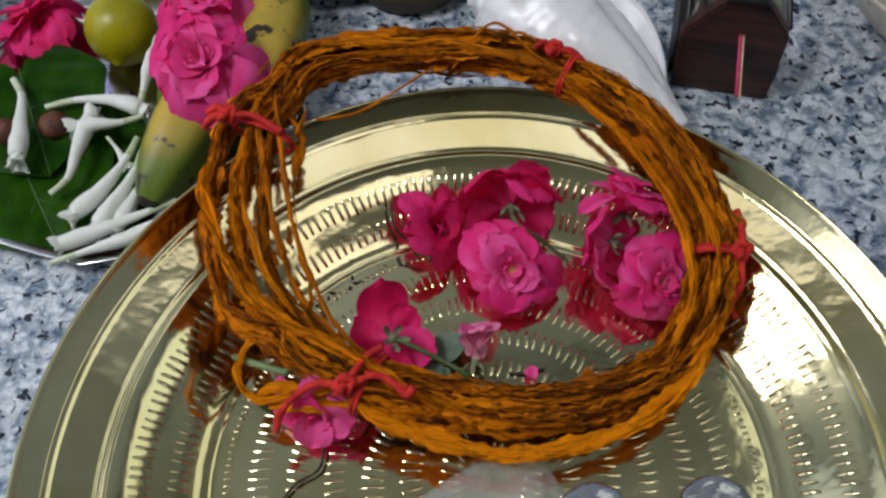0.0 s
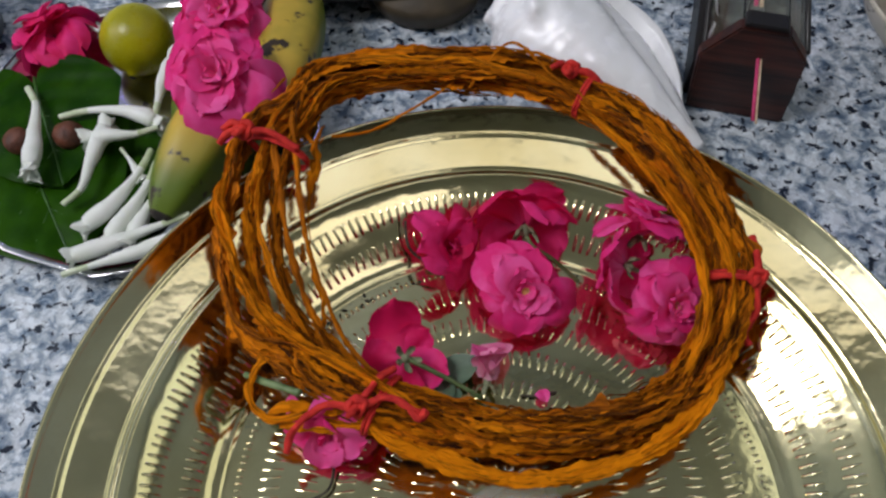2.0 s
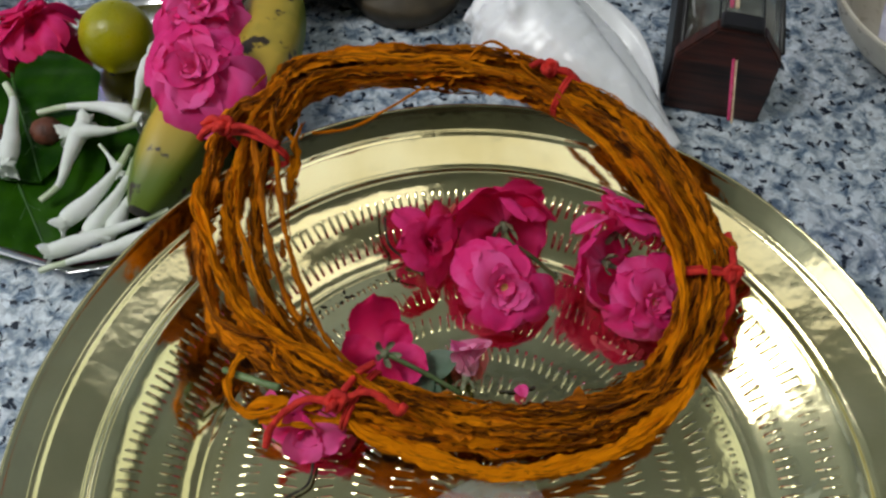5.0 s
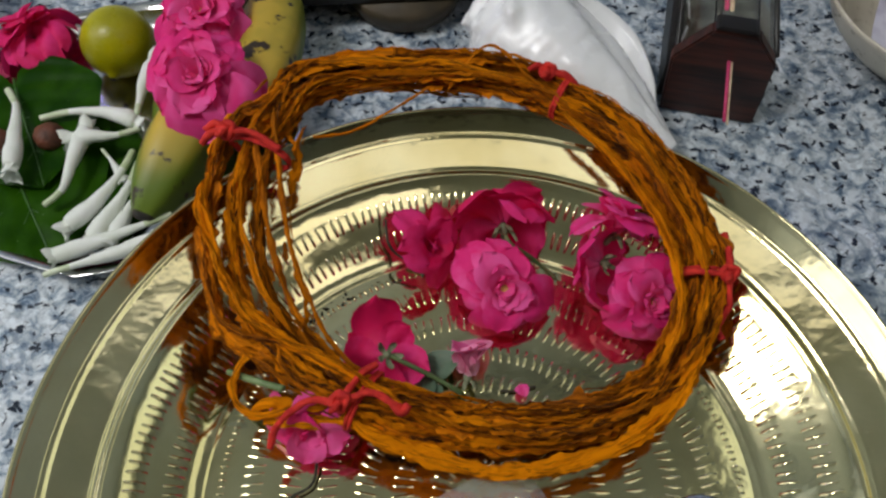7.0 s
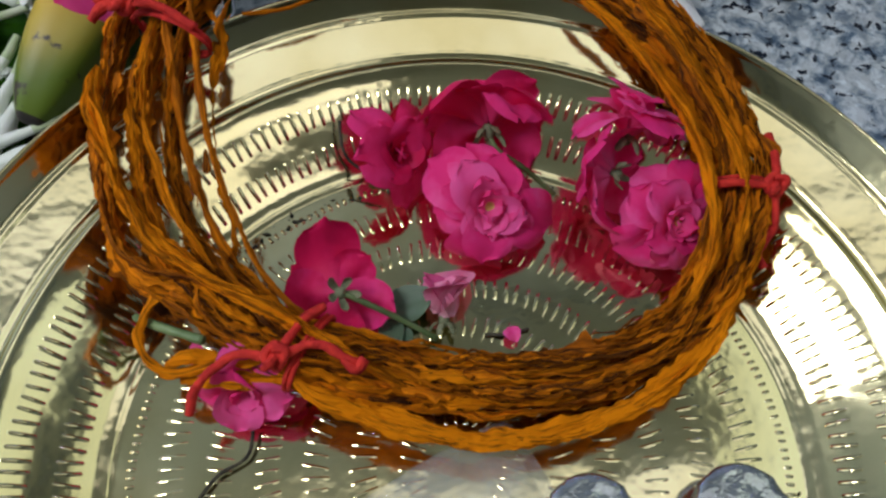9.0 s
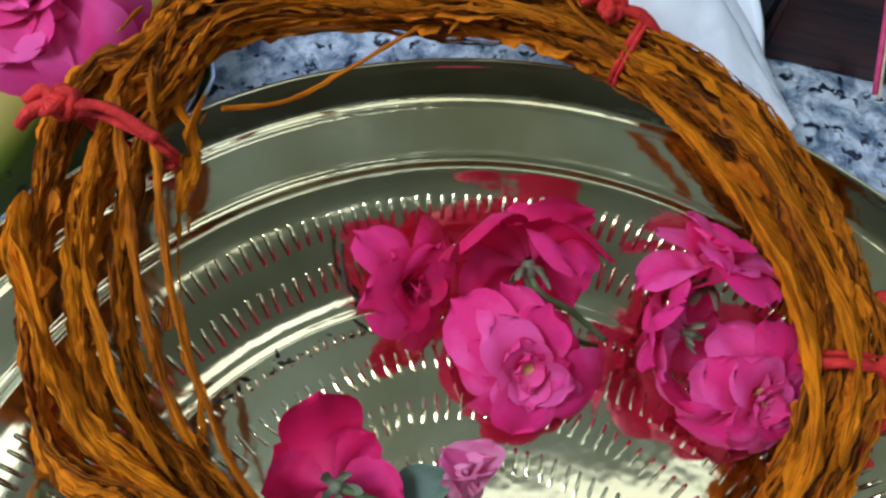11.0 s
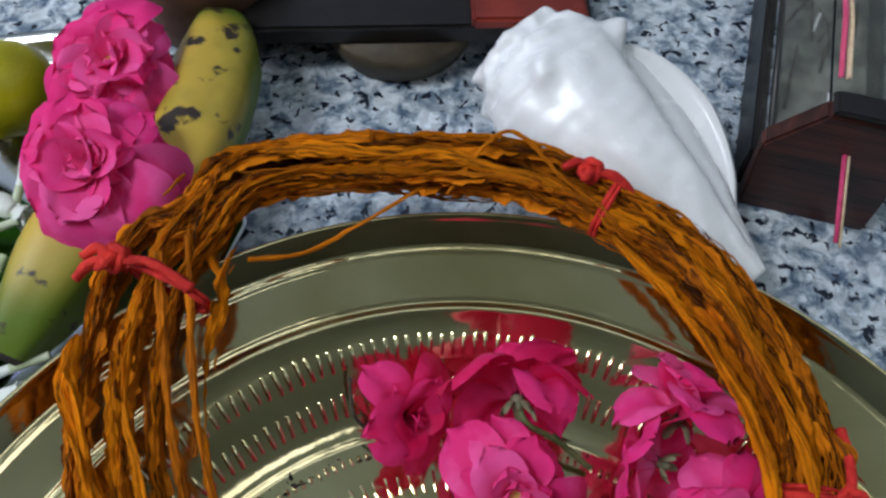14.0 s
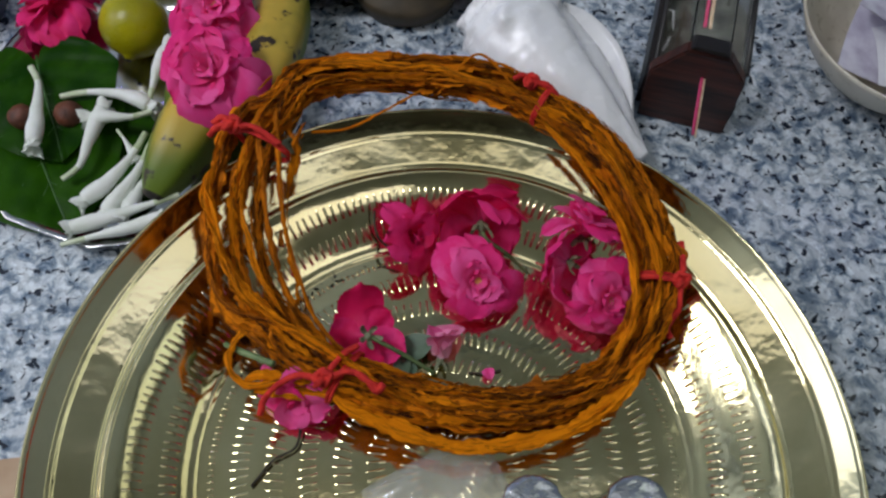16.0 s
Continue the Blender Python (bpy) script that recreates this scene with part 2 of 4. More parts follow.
def banana_material():
    m = mat("banana_peel", (0.10, 0.15, 0.012), (0.58, 0.40, 0.050), scale=11, rough=0.45, bump=0.1, edges=(0.34, 0.52), vary=0.1)
    nt = m.node_tree
    b = nt.nodes["Principled BSDF"]
    ramp = b.inputs["Base Color"].links[0].from_socket
    co = nt.nodes.new("ShaderNodeTexCoord")
    n = nt.nodes.new("ShaderNodeTexNoise")
    n.inputs["Scale"].default_value, n.inputs["Detail"].default_value = 55, 4
    nt.links.new(co.outputs["Object"], n.inputs["Vector"])
    r = nt.nodes.new("ShaderNodeValToRGB")
    r.color_ramp.elements[0].position, r.color_ramp.elements[1].position = 0.585, 0.63
    nt.links.new(n.outputs[0], r.inputs[0])
    x = nt.nodes.new("ShaderNodeMix")
    x.data_type = "RGBA"
    nt.links.new(r.outputs[0], x.inputs[0])
    # unripe green on the underside, with an uneven border
    sep = nt.nodes.new("ShaderNodeSeparateXYZ")
    nt.links.new(co.outputs["Object"], sep.inputs[0])
    wave = nt.nodes.new("ShaderNodeTexNoise")
    wave.inputs["Scale"].default_value = 16
    nt.links.new(co.outputs["Object"], wave.inputs["Vector"])
    add = nt.nodes.new("ShaderNodeMath")
    add.operation = "MULTIPLY_ADD"
    add.inputs[1].default_value = 0.016
    nt.links.new(wave.outputs[0], add.inputs[0])
    nt.links.new(sep.outputs["Z"], add.inputs[2])
    ripe = nt.nodes.new("ShaderNodeMapRange")
    ripe.inputs["From Min"].default_value, ripe.inputs["From Max"].default_value = 0.056, 0.074
    nt.links.new(add.outputs[0], ripe.inputs["Value"])
    peel = nt.nodes.new("ShaderNodeMix")
    peel.data_type = "RGBA"
    nt.links.new(ripe.outputs[0], peel.inputs[0])
    peel.inputs[6].default_value = (0.11, 0.17, 0.012, 1)
    nt.links.new(ramp, peel.inputs[7])
    nt.links.new(peel.outputs[2], x.inputs[6])
    x.inputs[7].default_value = (0.035, 0.022, 0.014, 1)
    nt.links.new(x.outputs[2], b.inputs["Base Color"])
    return m


BANANA = banana_material()
BANANA_TIP = mat("banana_tip", (0.015, 0.012, 0.010), (0.06, 0.045, 0.03), scale=90, rough=0.8)

# ---- mesh helpers ----


def mesh_of(name, verts, faces, material, smooth=True):
    me = bpy.data.meshes.new(name)
    me.from_pydata([tuple(v) for v in verts], [], faces)
    me.materials.append(material)
    if smooth:
        me.polygons.foreach_set("use_smooth", [True] * len(me.polygons))
    me.update()
    return me


def child(name, me, parent, label="", m=None):
    ob = new(name, me)
    if parent is not None:
        ob.parent = parent
    if m is not None:
        ob.matrix_basis = m
    return tagged(ob, label)


def thing(name, m, label, category, group=""):
    ob = new(name)
    ob.empty_display_size = 0.02
    ob.matrix_basis = m
    return tagged(ob, label, category, group)


def grid_faces(rows, cols, closed_rows=False, closed_cols=True):
    out = []
    for i in range(rows if closed_rows else rows - 1):
        for j in range(cols if closed_cols else cols - 1):
            a, b = i * cols + j, i * cols + (j + 1) % cols
            c, d = ((i + 1) % rows) * cols + (j + 1) % cols, ((i + 1) % rows) * cols + j
            out.append((a, b, c, d))
    return out


def lathe(profile, steps=96, cap=False):
    verts = [(r * math.cos(2 * math.pi * j / steps), r * math.sin(2 * math.pi * j / steps), z) for r, z in profile for j in range(steps)]
    faces = grid_faces(len(profile), steps)
    if cap:
        faces.append(tuple(range(steps - 1, -1, -1)))
        faces.append(tuple((len(profile) - 1) * steps + j for j in range(steps)))
    return verts, faces


def tube(points, radius, sides=8, closed=False, flat=1.0, rough=0.0, seed=0.0, cap=True, up=Vector((0, 0, 1)), spin=0.0, groove=0.0):
    """A tube through points; radius is a number or one per point; flat squeezes it; rough frays its outline; groove cuts furrows along it."""
    pts = [Vector(p) for p in points]
    n = len(pts)
    verts = []
    for i, p in enumerate(pts):
        a, b = (pts[i - 1], pts[(i + 1) % n]) if closed else (pts[max(i - 1, 0)], pts[min(i + 1, n - 1)])
        t = (b - a).normalized()
        side = t.cross(up)
        side = side.normalized() if side.length > 1e-4 else Vector((1, 0, 0))
        top = side.cross(t)
        r = radius[i] if isinstance(radius, (list, tuple)) else radius
        for j in range(sides):
            g = 2 * math.pi * j / sides
            k = 1 + rough * (noise.noise((p + Vector((seed, j * 0.37, seed))) * 160) * 1.3 if rough else 0)
            if groove:
                k *= 1 + groove * noise.noise((math.cos(g) * 2.6 + seed, math.sin(g) * 2.6, i * 0.07 + seed))
            x, y = r * k * math.cos(g), r * k * flat * math.sin(g)
            s = spin + (seed + 2.2 * noise.noise((i * 0.035, seed, 1.0)) if flat != 1.0 and rough else 0)
            verts.append(p + side * (x * math.cos(s) - y * math.sin(s)) + top * (x * math.sin(s) + y * math.cos(s)))
    faces = grid_faces(n, sides, closed_rows=closed)
    if cap and not closed:
        faces.append(tuple(range(sides - 1, -1, -1)))
        faces.append(tuple((n - 1) * sides + j for j in range(sides)))
    return verts, faces


def spline(points, per=8, closed=False):
    """A smooth line through points."""
    p = [Vector(q) for q in points]
    n = len(p)
    out = []
    for i in range(n if closed else n - 1):
        if closed:
            a, b, c, d = p[i - 1], p[i], p[(i + 1) % n], p[(i + 2) % n]
        else:
            a, b, c, d = p[max(i - 1, 0)], p[i], p[i + 1], p[min(i + 2, n - 1)]
        for k in range(per):
            t = k / per
            out.append(0.5 * (2 * b + (c - a) * t + (2 * a - 5 * b + 4 * c - d) * t * t + (3 * b - a - 3 * c + d) * t ** 3))
    if not closed:
        out.append(p[-1])
    return out


def box(name, x0, x1, y0, y1, z0, z1, material, bevel=0.0):
    bm = bmesh.new()
    bmesh.ops.create_cube(bm, size=1, matrix=Matrix.LocRotScale(((x0 + x1) / 2, (y0 + y1) / 2, (z0 + z1) / 2), None, (x1 - x0, y1 - y0, z1 - z0)))
    if bevel:
        bmesh.ops.bevel(bm, geom=bm.edges[:], offset=bevel, segments=2, affect="EDGES")
    me = bpy.data.meshes.new(name)
    bm.to_mesh(me)
    bm.free()
    me.materials.append(material)
    return me


# ---- room ----
tagged(new("floor", box("floor", -1.7, 1.7, -2.4, 0.85, -1.0, -0.9, FLOOR)), "plain beige tiled kitchen floor", "floor", kind="structure")
tagged(new("ceiling", box("ceiling", -1.7, 1.7, -2.4, 0.85, 1.7, 1.8, CEILING)), "white painted flat ceiling", "ceiling", kind="structure")
tagged(new("wall_north", box("wall_north", -1.7, 1.7, 0.75, 0.85, -0.9, 1.7, PLASTER)), "pale blue-grey painted wall behind the counter", "wall", kind="structure")
# unseen wall, made dark so the plate mirrors a dark south side
tagged(new("wall_south", box("wall_south", -1.7, 1.7, -2.4, -2.3, -0.9, 1.7, DARK_STAND_IN)), "unseen south wall, darkened in place of the person at the camera", "wall", kind="structure")
tagged(new("wall_east", box("wall_east", 1.6, 1.7, -2.3, 0.75, -0.9, 1.7, PLASTER)), "pale blue-grey painted wall", "wall", kind="structure")
west = tagged(new("wall_west"), "pale blue-grey painted wall with a window opening", "wall", kind="structure")
for y0, y1, z0, z1 in ((-2.3, -0.45, -0.9, 1.7), (0.72, 0.75, -0.9, 1.7), (-0.45, 0.72, -0.9, 0.52), (-0.45, 0.72, 1.4, 1.7)):
    child("wall_panel", box("wall_panel", -1.7, -1.6, y0, y1, z0, z1, PLASTER), west)
counter = tagged(new("counter_top", box("counter_top", -1.6, 1.6, -0.42, 0.75, -0.03, 0.0, GRANITE, 0.004)), "speckled grey white and black polished granite counter top", "counter", kind="structure")
tagged(new("counter_base", box("counter_base", -1.6, 1.6, -0.36, 0.74, -0.9, -0.031, PLASTER)), "plain painted masonry under the counter", "counter", kind="structure")

# ---- brass plate ----
FLOOR_Z = 0.004
WALL = [(0.160, 0.0040), (0.1615, 0.0052), (0.1632, 0.0056), (0.165, 0.0060), (0.170, 0.0085), (0.180, 0.0155), (0.190, 0.0225), (0.199, 0.0285), (0.2075, 0.0325)]


def wall_z(r):
    for (r0, z0), (r1, z1) in zip(WALL, WALL[1:]):
        if r0 <= r <= r1:
            return z0 + (z1 - z0) * (r - r0) / (r1 - r0), math.atan2(z1 - z0, r1 - r0)
    return FLOOR_Z, 0.0


plate = thing("brass_plate", pose(0, 0, 0), "large round polished brass plate with hammered rows, on the granite counter", "plate")
profile = [(0.0005, FLOOR_Z), (0.05, FLOOR_Z), (0.10, FLOOR_Z), (0.15, FLOOR_Z), (0.1585, FLOOR_Z)] + WALL
profile += [(0.2085, 0.0338), (0.2100, 0.0344), (0.2115, 0.0340), (0.2125, 0.0330), (0.2140, 0.0330), (0.2150, 0.0342), (0.2162, 0.0347), (0.2172, 0.0350), (0.2180, 0.0353)]
profile += [(0.2345, 0.0418), (0.2352, 0.0421), (0.2362, 0.0430), (0.2374, 0.0436), (0.2386, 0.0438), (0.2394, 0.0443), (0.2401, 0.0450), (0.2470, 0.0526), (0.2478, 0.0536), (0.2490, 0.0560), (0.2500, 0.0566), (0.2508, 0.0560), (0.2508, 0.0550), (0.2490, 0.0535)]
profile += [(0.2450, 0.0470), (0.2380, 0.0415), (0.231, 0.0370), (0.218, 0.0320), (0.2075, 0.0300), (0.190, 0.0190), (0.170, 0.0055), (0.160, 0.0010), (0.15, 0.0004), (0.0005, 0.0004)]
v, f = lathe(profile, 160)
child("dish", mesh_of("dish", v, f, BRASS), plate)


def bead(hl, hw, ht):
    """A long ridge struck into the sheet, lying along x, with blunt ends."""
    verts = [(-hl, 0, -0.0003)]
    for x, w, h in ((-0.82, 0.9, 0.85), (0, 1.0, 1.0), (0.82, 0.9, 0.85)):
        verts += [(x * hl, -w * hw, -0.0003), (x * hl, -w * hw * 0.3, h * ht), (x * hl, w * hw * 0.3, h * ht), (x * hl, w * hw, -0.0003)]
    verts.append((hl, 0, -0.0003))
    faces = []
    for j in range(3):
        faces += [(0, 2 + j, 1 + j), (13, 9 + j, 10 + j), (1 + j, 2 + j, 6 + j, 5 + j), (5 + j, 6 + j, 10 + j, 9 + j)]
    return verts, faces


def mark_rows(rows, least_y, limit):
    """Rings of beads: radius, count, half length, half width, height, slant. Those past least_y are pieces of their own."""
    verts, faces, made = [], [], 0
    for r, count, hl, hw, ht, slant in rows:
        z, tilt = wall_z(r)
        v, f = bead(hl, hw, ht)
        me = mesh_of("hammered_mark", v, f, BRASS)
        for k in range(count):
            a = 2 * math.pi * (k + 0.15 * random.random()) / count
            m = Matrix.Translation((r * math.cos(a), r * math.sin(a), z)) @ Matrix.Rotation(a, 4, "Z") @ Matrix.Rotation(-tilt, 4, "Y") @ Matrix.Rotation(slant + random.uniform(-0.1, 0.1), 4, "Z") @ Matrix.Scale(random.uniform(0.85, 1.1), 4)
            if r * math.sin(a) > least_y and made < limit:
                child("hammered_mark", me, plate, m=m)
                made += 1
            else:
                b = len(verts)
                verts += [m @ Vector(p) for p in v]
                faces += [tuple(q + b for q in face) for face in f]
    tagged(child("hammered_pattern", mesh_of("hammered_pattern", verts, faces, BRASS), plate), kind="stuff")


mark_rows([(0.1765, 206, 0.0066, 0.0015, 0.00048, 0.0), (0.1945, 226, 0.0068, 0.0015, 0.00048, 0.0)], -0.03, 295)
FLOOR_MARKS = [(0.152, 236, 0.0022, 0.0011, 0.0005, 0.0)] + [(r, round(r * 1150), 0.0068, 0.0015, 0.00020, 0.12 * (-1) ** k) for k, r in enumerate((0.134, 0.112, 0.090, 0.068, 0.046, 0.024))]
mark_rows(FLOOR_MARKS, 9.0, 0)

# ---- garland ----
RING = [(-0.030, 0.263, 0.079), (0.032, 0.262, 0.074), (0.074, 0.247, 0.066), (0.110, 0.219, 0.059), (0.133, 0.180, 0.054), (0.147, 0.141, 0.047), (0.146, 0.106, 0.040), (0.125, 0.064, 0.031),
        (0.096, 0.042, 0.028), (0.058, 0.031, 0.028), (0.021, 0.029, 0.030), (-0.015, 0.034, 0.035), (-0.0505, 0.042, 0.042), (-0.081, 0.054, 0.047), (-0.103, 0.076, 0.053), (-0.120, 0.102, 0.058),
        (-0.128, 0.132, 0.063), (-0.130, 0.164, 0.068), (-0.124, 0.196, 0.076), (-0.110, 0.232, 0.080), (-0.087, 0.256, 0.081)]
LINE = spline(RING, 20, closed=True)
MIDDLE = sum(LINE, Vector()) / len(LINE)
COUNT = len(LINE)


def out_of_ring(i):
    d = LINE[i] - MIDDLE
    return Vector((d.x, d.y, 0)).normalized()


def spread(i):
    """Half width of the bundle along the ring: loose on the west side."""
    return 0.0145 + 0.0150 * loose(i) - 0.0025 * max(0.0, min(1.0, (0.10 - LINE[i].y) / 0.05))


def loose(i):
    """How far the bundle has come apart: 1 on the west side."""
    p = LINE[i]
    return max(0.0, min(1.0, (-p.x - 0.06) / 0.06)) * max(0.0, min(1.0, (p.y - 0.05) / 0.04)) * max(0.0, min(1.0, (0.25 - p.y) / 0.03))


def strand_line(u0, v0, seed, wander=0.6, kink=0.0005, own=None, own_wander=0.0):
    """A line round the ring; seed moves the whole clump, own moves one strand within it."""
    pts = []
    own = seed if own is None else own
    group, tight = ((0.28, 0.14), (-0.22, 0.13), (0.25, 0.12), (0.90, 0.16), (-0.92, 0.05), (-0.22, 0.11), (0.90, 0.20), (0.30, 0.14))[int(own * 7.3) % 8]
    for i in range(COUNT):
        g = 2 * math.pi * i / COUNT
        c, s = math.cos(g), math.sin(g)
        nu = noise.noise((c * 1.5 + seed, s * 1.5, seed * 0.7)) + 0.30 * noise.noise((c * 5 + seed, s * 5, seed)) + own_wander * noise.noise((c * 3.5, s * 3.5 + own, own))
        nv = noise.noise((c * 1.5 - seed, s * 1.5, seed * 1.3 + 5)) + 0.30 * noise.noise((c * 5, s * 5 - seed, seed)) + own_wander * noise.noise((c * 3.5 + own, s * 3.5, own + 4))
        w = spread(i)
        u, q = max(-1.15, min(1.15, u0 + wander * nu)), max(-1.0, min(1.1, v0 + wander * nv))
        gap = 0.97 * loose(i)
        top = 0.55 * max(0.0, min(1.0, (LINE[i].y - 0.235) / 0.02))
        u = u * (1 - top) + (0.80 if u0 > -0.1 else -0.62) * top
        u = u * (1 - gap) + (group + tight * (u - u0) + 0.08 * noise.noise((own, c * 2, s * 2))) * gap
        free = 1 - 0.5 * gap
        ku = free * kink * (2.4 * noise.noise((c * 9, s * 9, own)) + noise.noise((c * 30, s * 30, own)))
        kv = free * kink * (1.8 * noise.noise((c * 9, s * 9, own + 9)) + noise.noise((c * 30, s * 30, own + 9)))
        p = LINE[i] + out_of_ring(i) * (u * w + ku) + Vector((0, 0, q * 0.0105 * (1 - 0.4 * gap) + kv))
        far = math.hypot(p.x, p.y)
        if far < 0.25:
            p.z = max(p.z, (wall_z(far)[0] if far < 0.207 else 0.034 + max(0.0, far - 0.215) * 0.55) + 0.003)
        pts.append(p)
    return pts


def fibre_mesh(name, v, f, material, sides):
    """A strand whose streaks run along it."""
    me = mesh_of(name, v, f, material, smooth=False)
    uv = me.uv_layers.new(name="along")
    flat = np.empty(len(me.loops), dtype=np.int32)
    me.loops.foreach_get("vertex_index", flat)
    uv.data.foreach_set("uv", np.stack([flat // sides, (flat % sides) / sides], -1).astype(np.float32).ravel())
    return me


garland = thing("fibre_garland", pose(0, 0, 0), "ring of turmeric-coated orange brown fibre strands tied with red thread", "garland")
rng = random.Random(4)
CLUMPS, EACH = 13, 11
for k in range(CLUMPS * EACH):
    seed = k * 1.37 + 0.5
    c = k % CLUMPS
    g = 2 * math.pi * c * 0.618
    rad = 1.0 * math.sqrt((c + 0.6) / CLUMPS)
    a, d = rng.uniform(0, 6.28), 0.20 * math.sqrt(rng.random())
    strip = k % 6 == 0
    pts = strand_line(rad * math.cos(g) + d * math.cos(a), rad * math.sin(g) + d * 1.4 * math.sin(a), 3.0 + c * 5.7, 0.75, 0.0008 if strip else 0.0012, own=seed, own_wander=0.42)
    base = rng.uniform(0.0016, 0.0028) if strip else rng.choice((0.0004, 0.0005, 0.0007, 0.0009))
    radii = [base * max(0.18, 1 + 1.2 * noise.noise((p.x * 55 + seed, p.y * 55, p.z * 55)) + 0.7 * noise.noise((p.x * 260, p.y * 260, seed))) for p in pts]
    sides = 10 if strip else 4
    v, f = tube(pts, radii, sides, closed=True, flat=0.34 if strip else 0.6, rough=0.8, seed=seed, groove=0.9 if strip else 0.0)
    child("strand", fibre_mesh("strand", v, f, FIBRE, sides), garland)
for k, (u0, v0, base) in enumerate(((1.08, -0.5, 0.0036), (0.80, 0.45, 0.0026), (-0.45, 0.80, 0.0022), (0.25, 0.98, 0.0026), (-0.95, 0.3, 0.0018), (0.95, 0.1, 0.0022), (-0.1, 0.6, 0.0020))):
    seed = 200 + 3.1 * k
    pts = strand_line(u0, v0, seed, 0.36, 0.0009)
    radii = [base * max(0.15, 0.62 + 1.1 * noise.noise((p.x * 24 + seed, p.y * 24, p.z * 24)) + 0.45 * noise.noise((p.x * 180, p.y * 180, seed))) for p in pts]
    v, f = tube(pts, radii, 12, closed=True, flat=0.45, rough=0.7, seed=seed, groove=0.9)
    child("coated_strand", fibre_mesh("coated_strand", v, f, FIBRE_BRIGHT, 12), garland, "thick strand caked with orange turmeric")
# thick orange strips that stand out of the bundle
STRIPS = [
    [(-0.0729, 0.0346, 0.0500), (-0.0538, 0.0217, 0.0440), (-0.0258, 0.0109, 0.0380), (0.0094, 0.0033, 0.0340), (0.0379, 0.0029, 0.0330), (0.0710, 0.0100, 0.0330), (0.1019, 0.0260, 0.0340), (0.1273, 0.0505, 0.0360), (0.1440, 0.0853, 0.0440)],
    [(-0.1504, 0.1759, 0.0880), (-0.1534, 0.1609, 0.0840), (-0.1488, 0.1388, 0.0780), (-0.1395, 0.1125, 0.0730), (-0.1245, 0.0908, 0.0680), (-0.0993, 0.0728, 0.0640), (-0.0710, 0.0569, 0.0600), (-0.0465, 0.0393, 0.0560), (-0.0256, 0.0276, 0.0460)],
    [(0.0737, 0.2235, 0.0760), (0.0961, 0.1959, 0.0700), (0.1148, 0.1615, 0.0650), (0.1258, 0.1330, 0.0600), (0.1288, 0.1054, 0.0550), (0.1242, 0.0789, 0.0500), (0.1089, 0.0538, 0.0440)],
    [(-0.1003, 0.2656, 0.0900), (-0.0702, 0.2639, 0.0920), (-0.0383, 0.2623, 0.0910), (-0.0061, 0.2613, 0.0880), (0.0262, 0.2545, 0.0850), (0.0588, 0.2440, 0.0790)],
    [(0.1094, 0.2125, 0.0740), (0.1296, 0.1734, 0.0680), (0.1413, 0.1361, 0.0620), (0.1449, 0.1047, 0.0560), (0.1349, 0.0715, 0.0480)],
    [(-0.1286, 0.1893, 0.0880), (-0.1327, 0.1577, 0.0820), (-0.1259, 0.1272, 0.0760), (-0.1161, 0.1016, 0.0700), (-0.1012, 0.0797, 0.0660)],
]
for k, line in enumerate(STRIPS):
    base = (0.0080, 0.0085, 0.0058, 0.0062, 0.0048, 0.0040)[k] * 0.95
    for q in range(3):
        seed = 300 + 7.7 * k + q
        pts = [p + Vector((noise.noise(p * 40 + Vector((seed, 0, 0))), noise.noise(p * 40 + Vector((0, seed, 0))), 0.5 * noise.noise(p * 40 + Vector((0, 0, seed))))) * 0.0022 for p in spline(line, 18)]
        n = len(pts)
        radii = [base * (0.55, 0.40, 0.30)[q] * min(1.0, 0.25 + 6 * i / n, 0.25 + 6 * (n - 1 - i) / n) * max(0.3, 1 + 0.4 * noise.noise(p * 30 + Vector((seed, 0, 0))) + 0.12 * noise.noise(p * 260)) for i, p in enumerate(pts)]
        v, f = tube(pts, radii, 12, flat=0.45, rough=0.35, seed=0.3 * q + k, groove=0.7)
        child("coated_strand", fibre_mesh("coated_strand", v, f, FIBRE_BRIGHT, 12), garland, "thick strand caked with orange turmeric")
# frayed flakes and ends sticking out of the bundle
for k in range(520):
    i = rng.randrange(COUNT)
    if loose(i) > 0.2 and k % 5:
        continue
    p = LINE[i] + out_of_ring(i) * spread(i) * rng.uniform(-1.05, 1.05) + Vector((0, 0, rng.uniform(-0.004, 0.010)))
    t = (LINE[(i + 2) % COUNT] - LINE[i]).normalized() * rng.choice((-1, 1))
    away = out_of_ring(i) * rng.uniform(-0.7, 0.7) + Vector((0, 0, rng.uniform(-0.1, 0.4)))
    flake = k % 3 == 0
    n = rng.uniform(0.010, 0.030) if flake else rng.uniform(0.005, 0.018)
    pts = spline([p, p + t * n * 0.5 + away * n * 0.10, p + t * n + away * n * (0.16 if flake else 0.38)], 4)
    size = rng.uniform(1.5, 3.2) if flake else rng.uniform(0.6, 1.2)
    v, f = tube(pts, [q * size for q in (0.0003, 0.0006, 0.0007, 0.0007, 0.0006, 0.0006, 0.0005, 0.0003, 0.0001)], 5, flat=0.4 if flake else 0.8, rough=0.5, seed=k * 0.7)
    child("frayed_end", fibre_mesh("frayed_end", v, f, FIBRE, 5), garland)
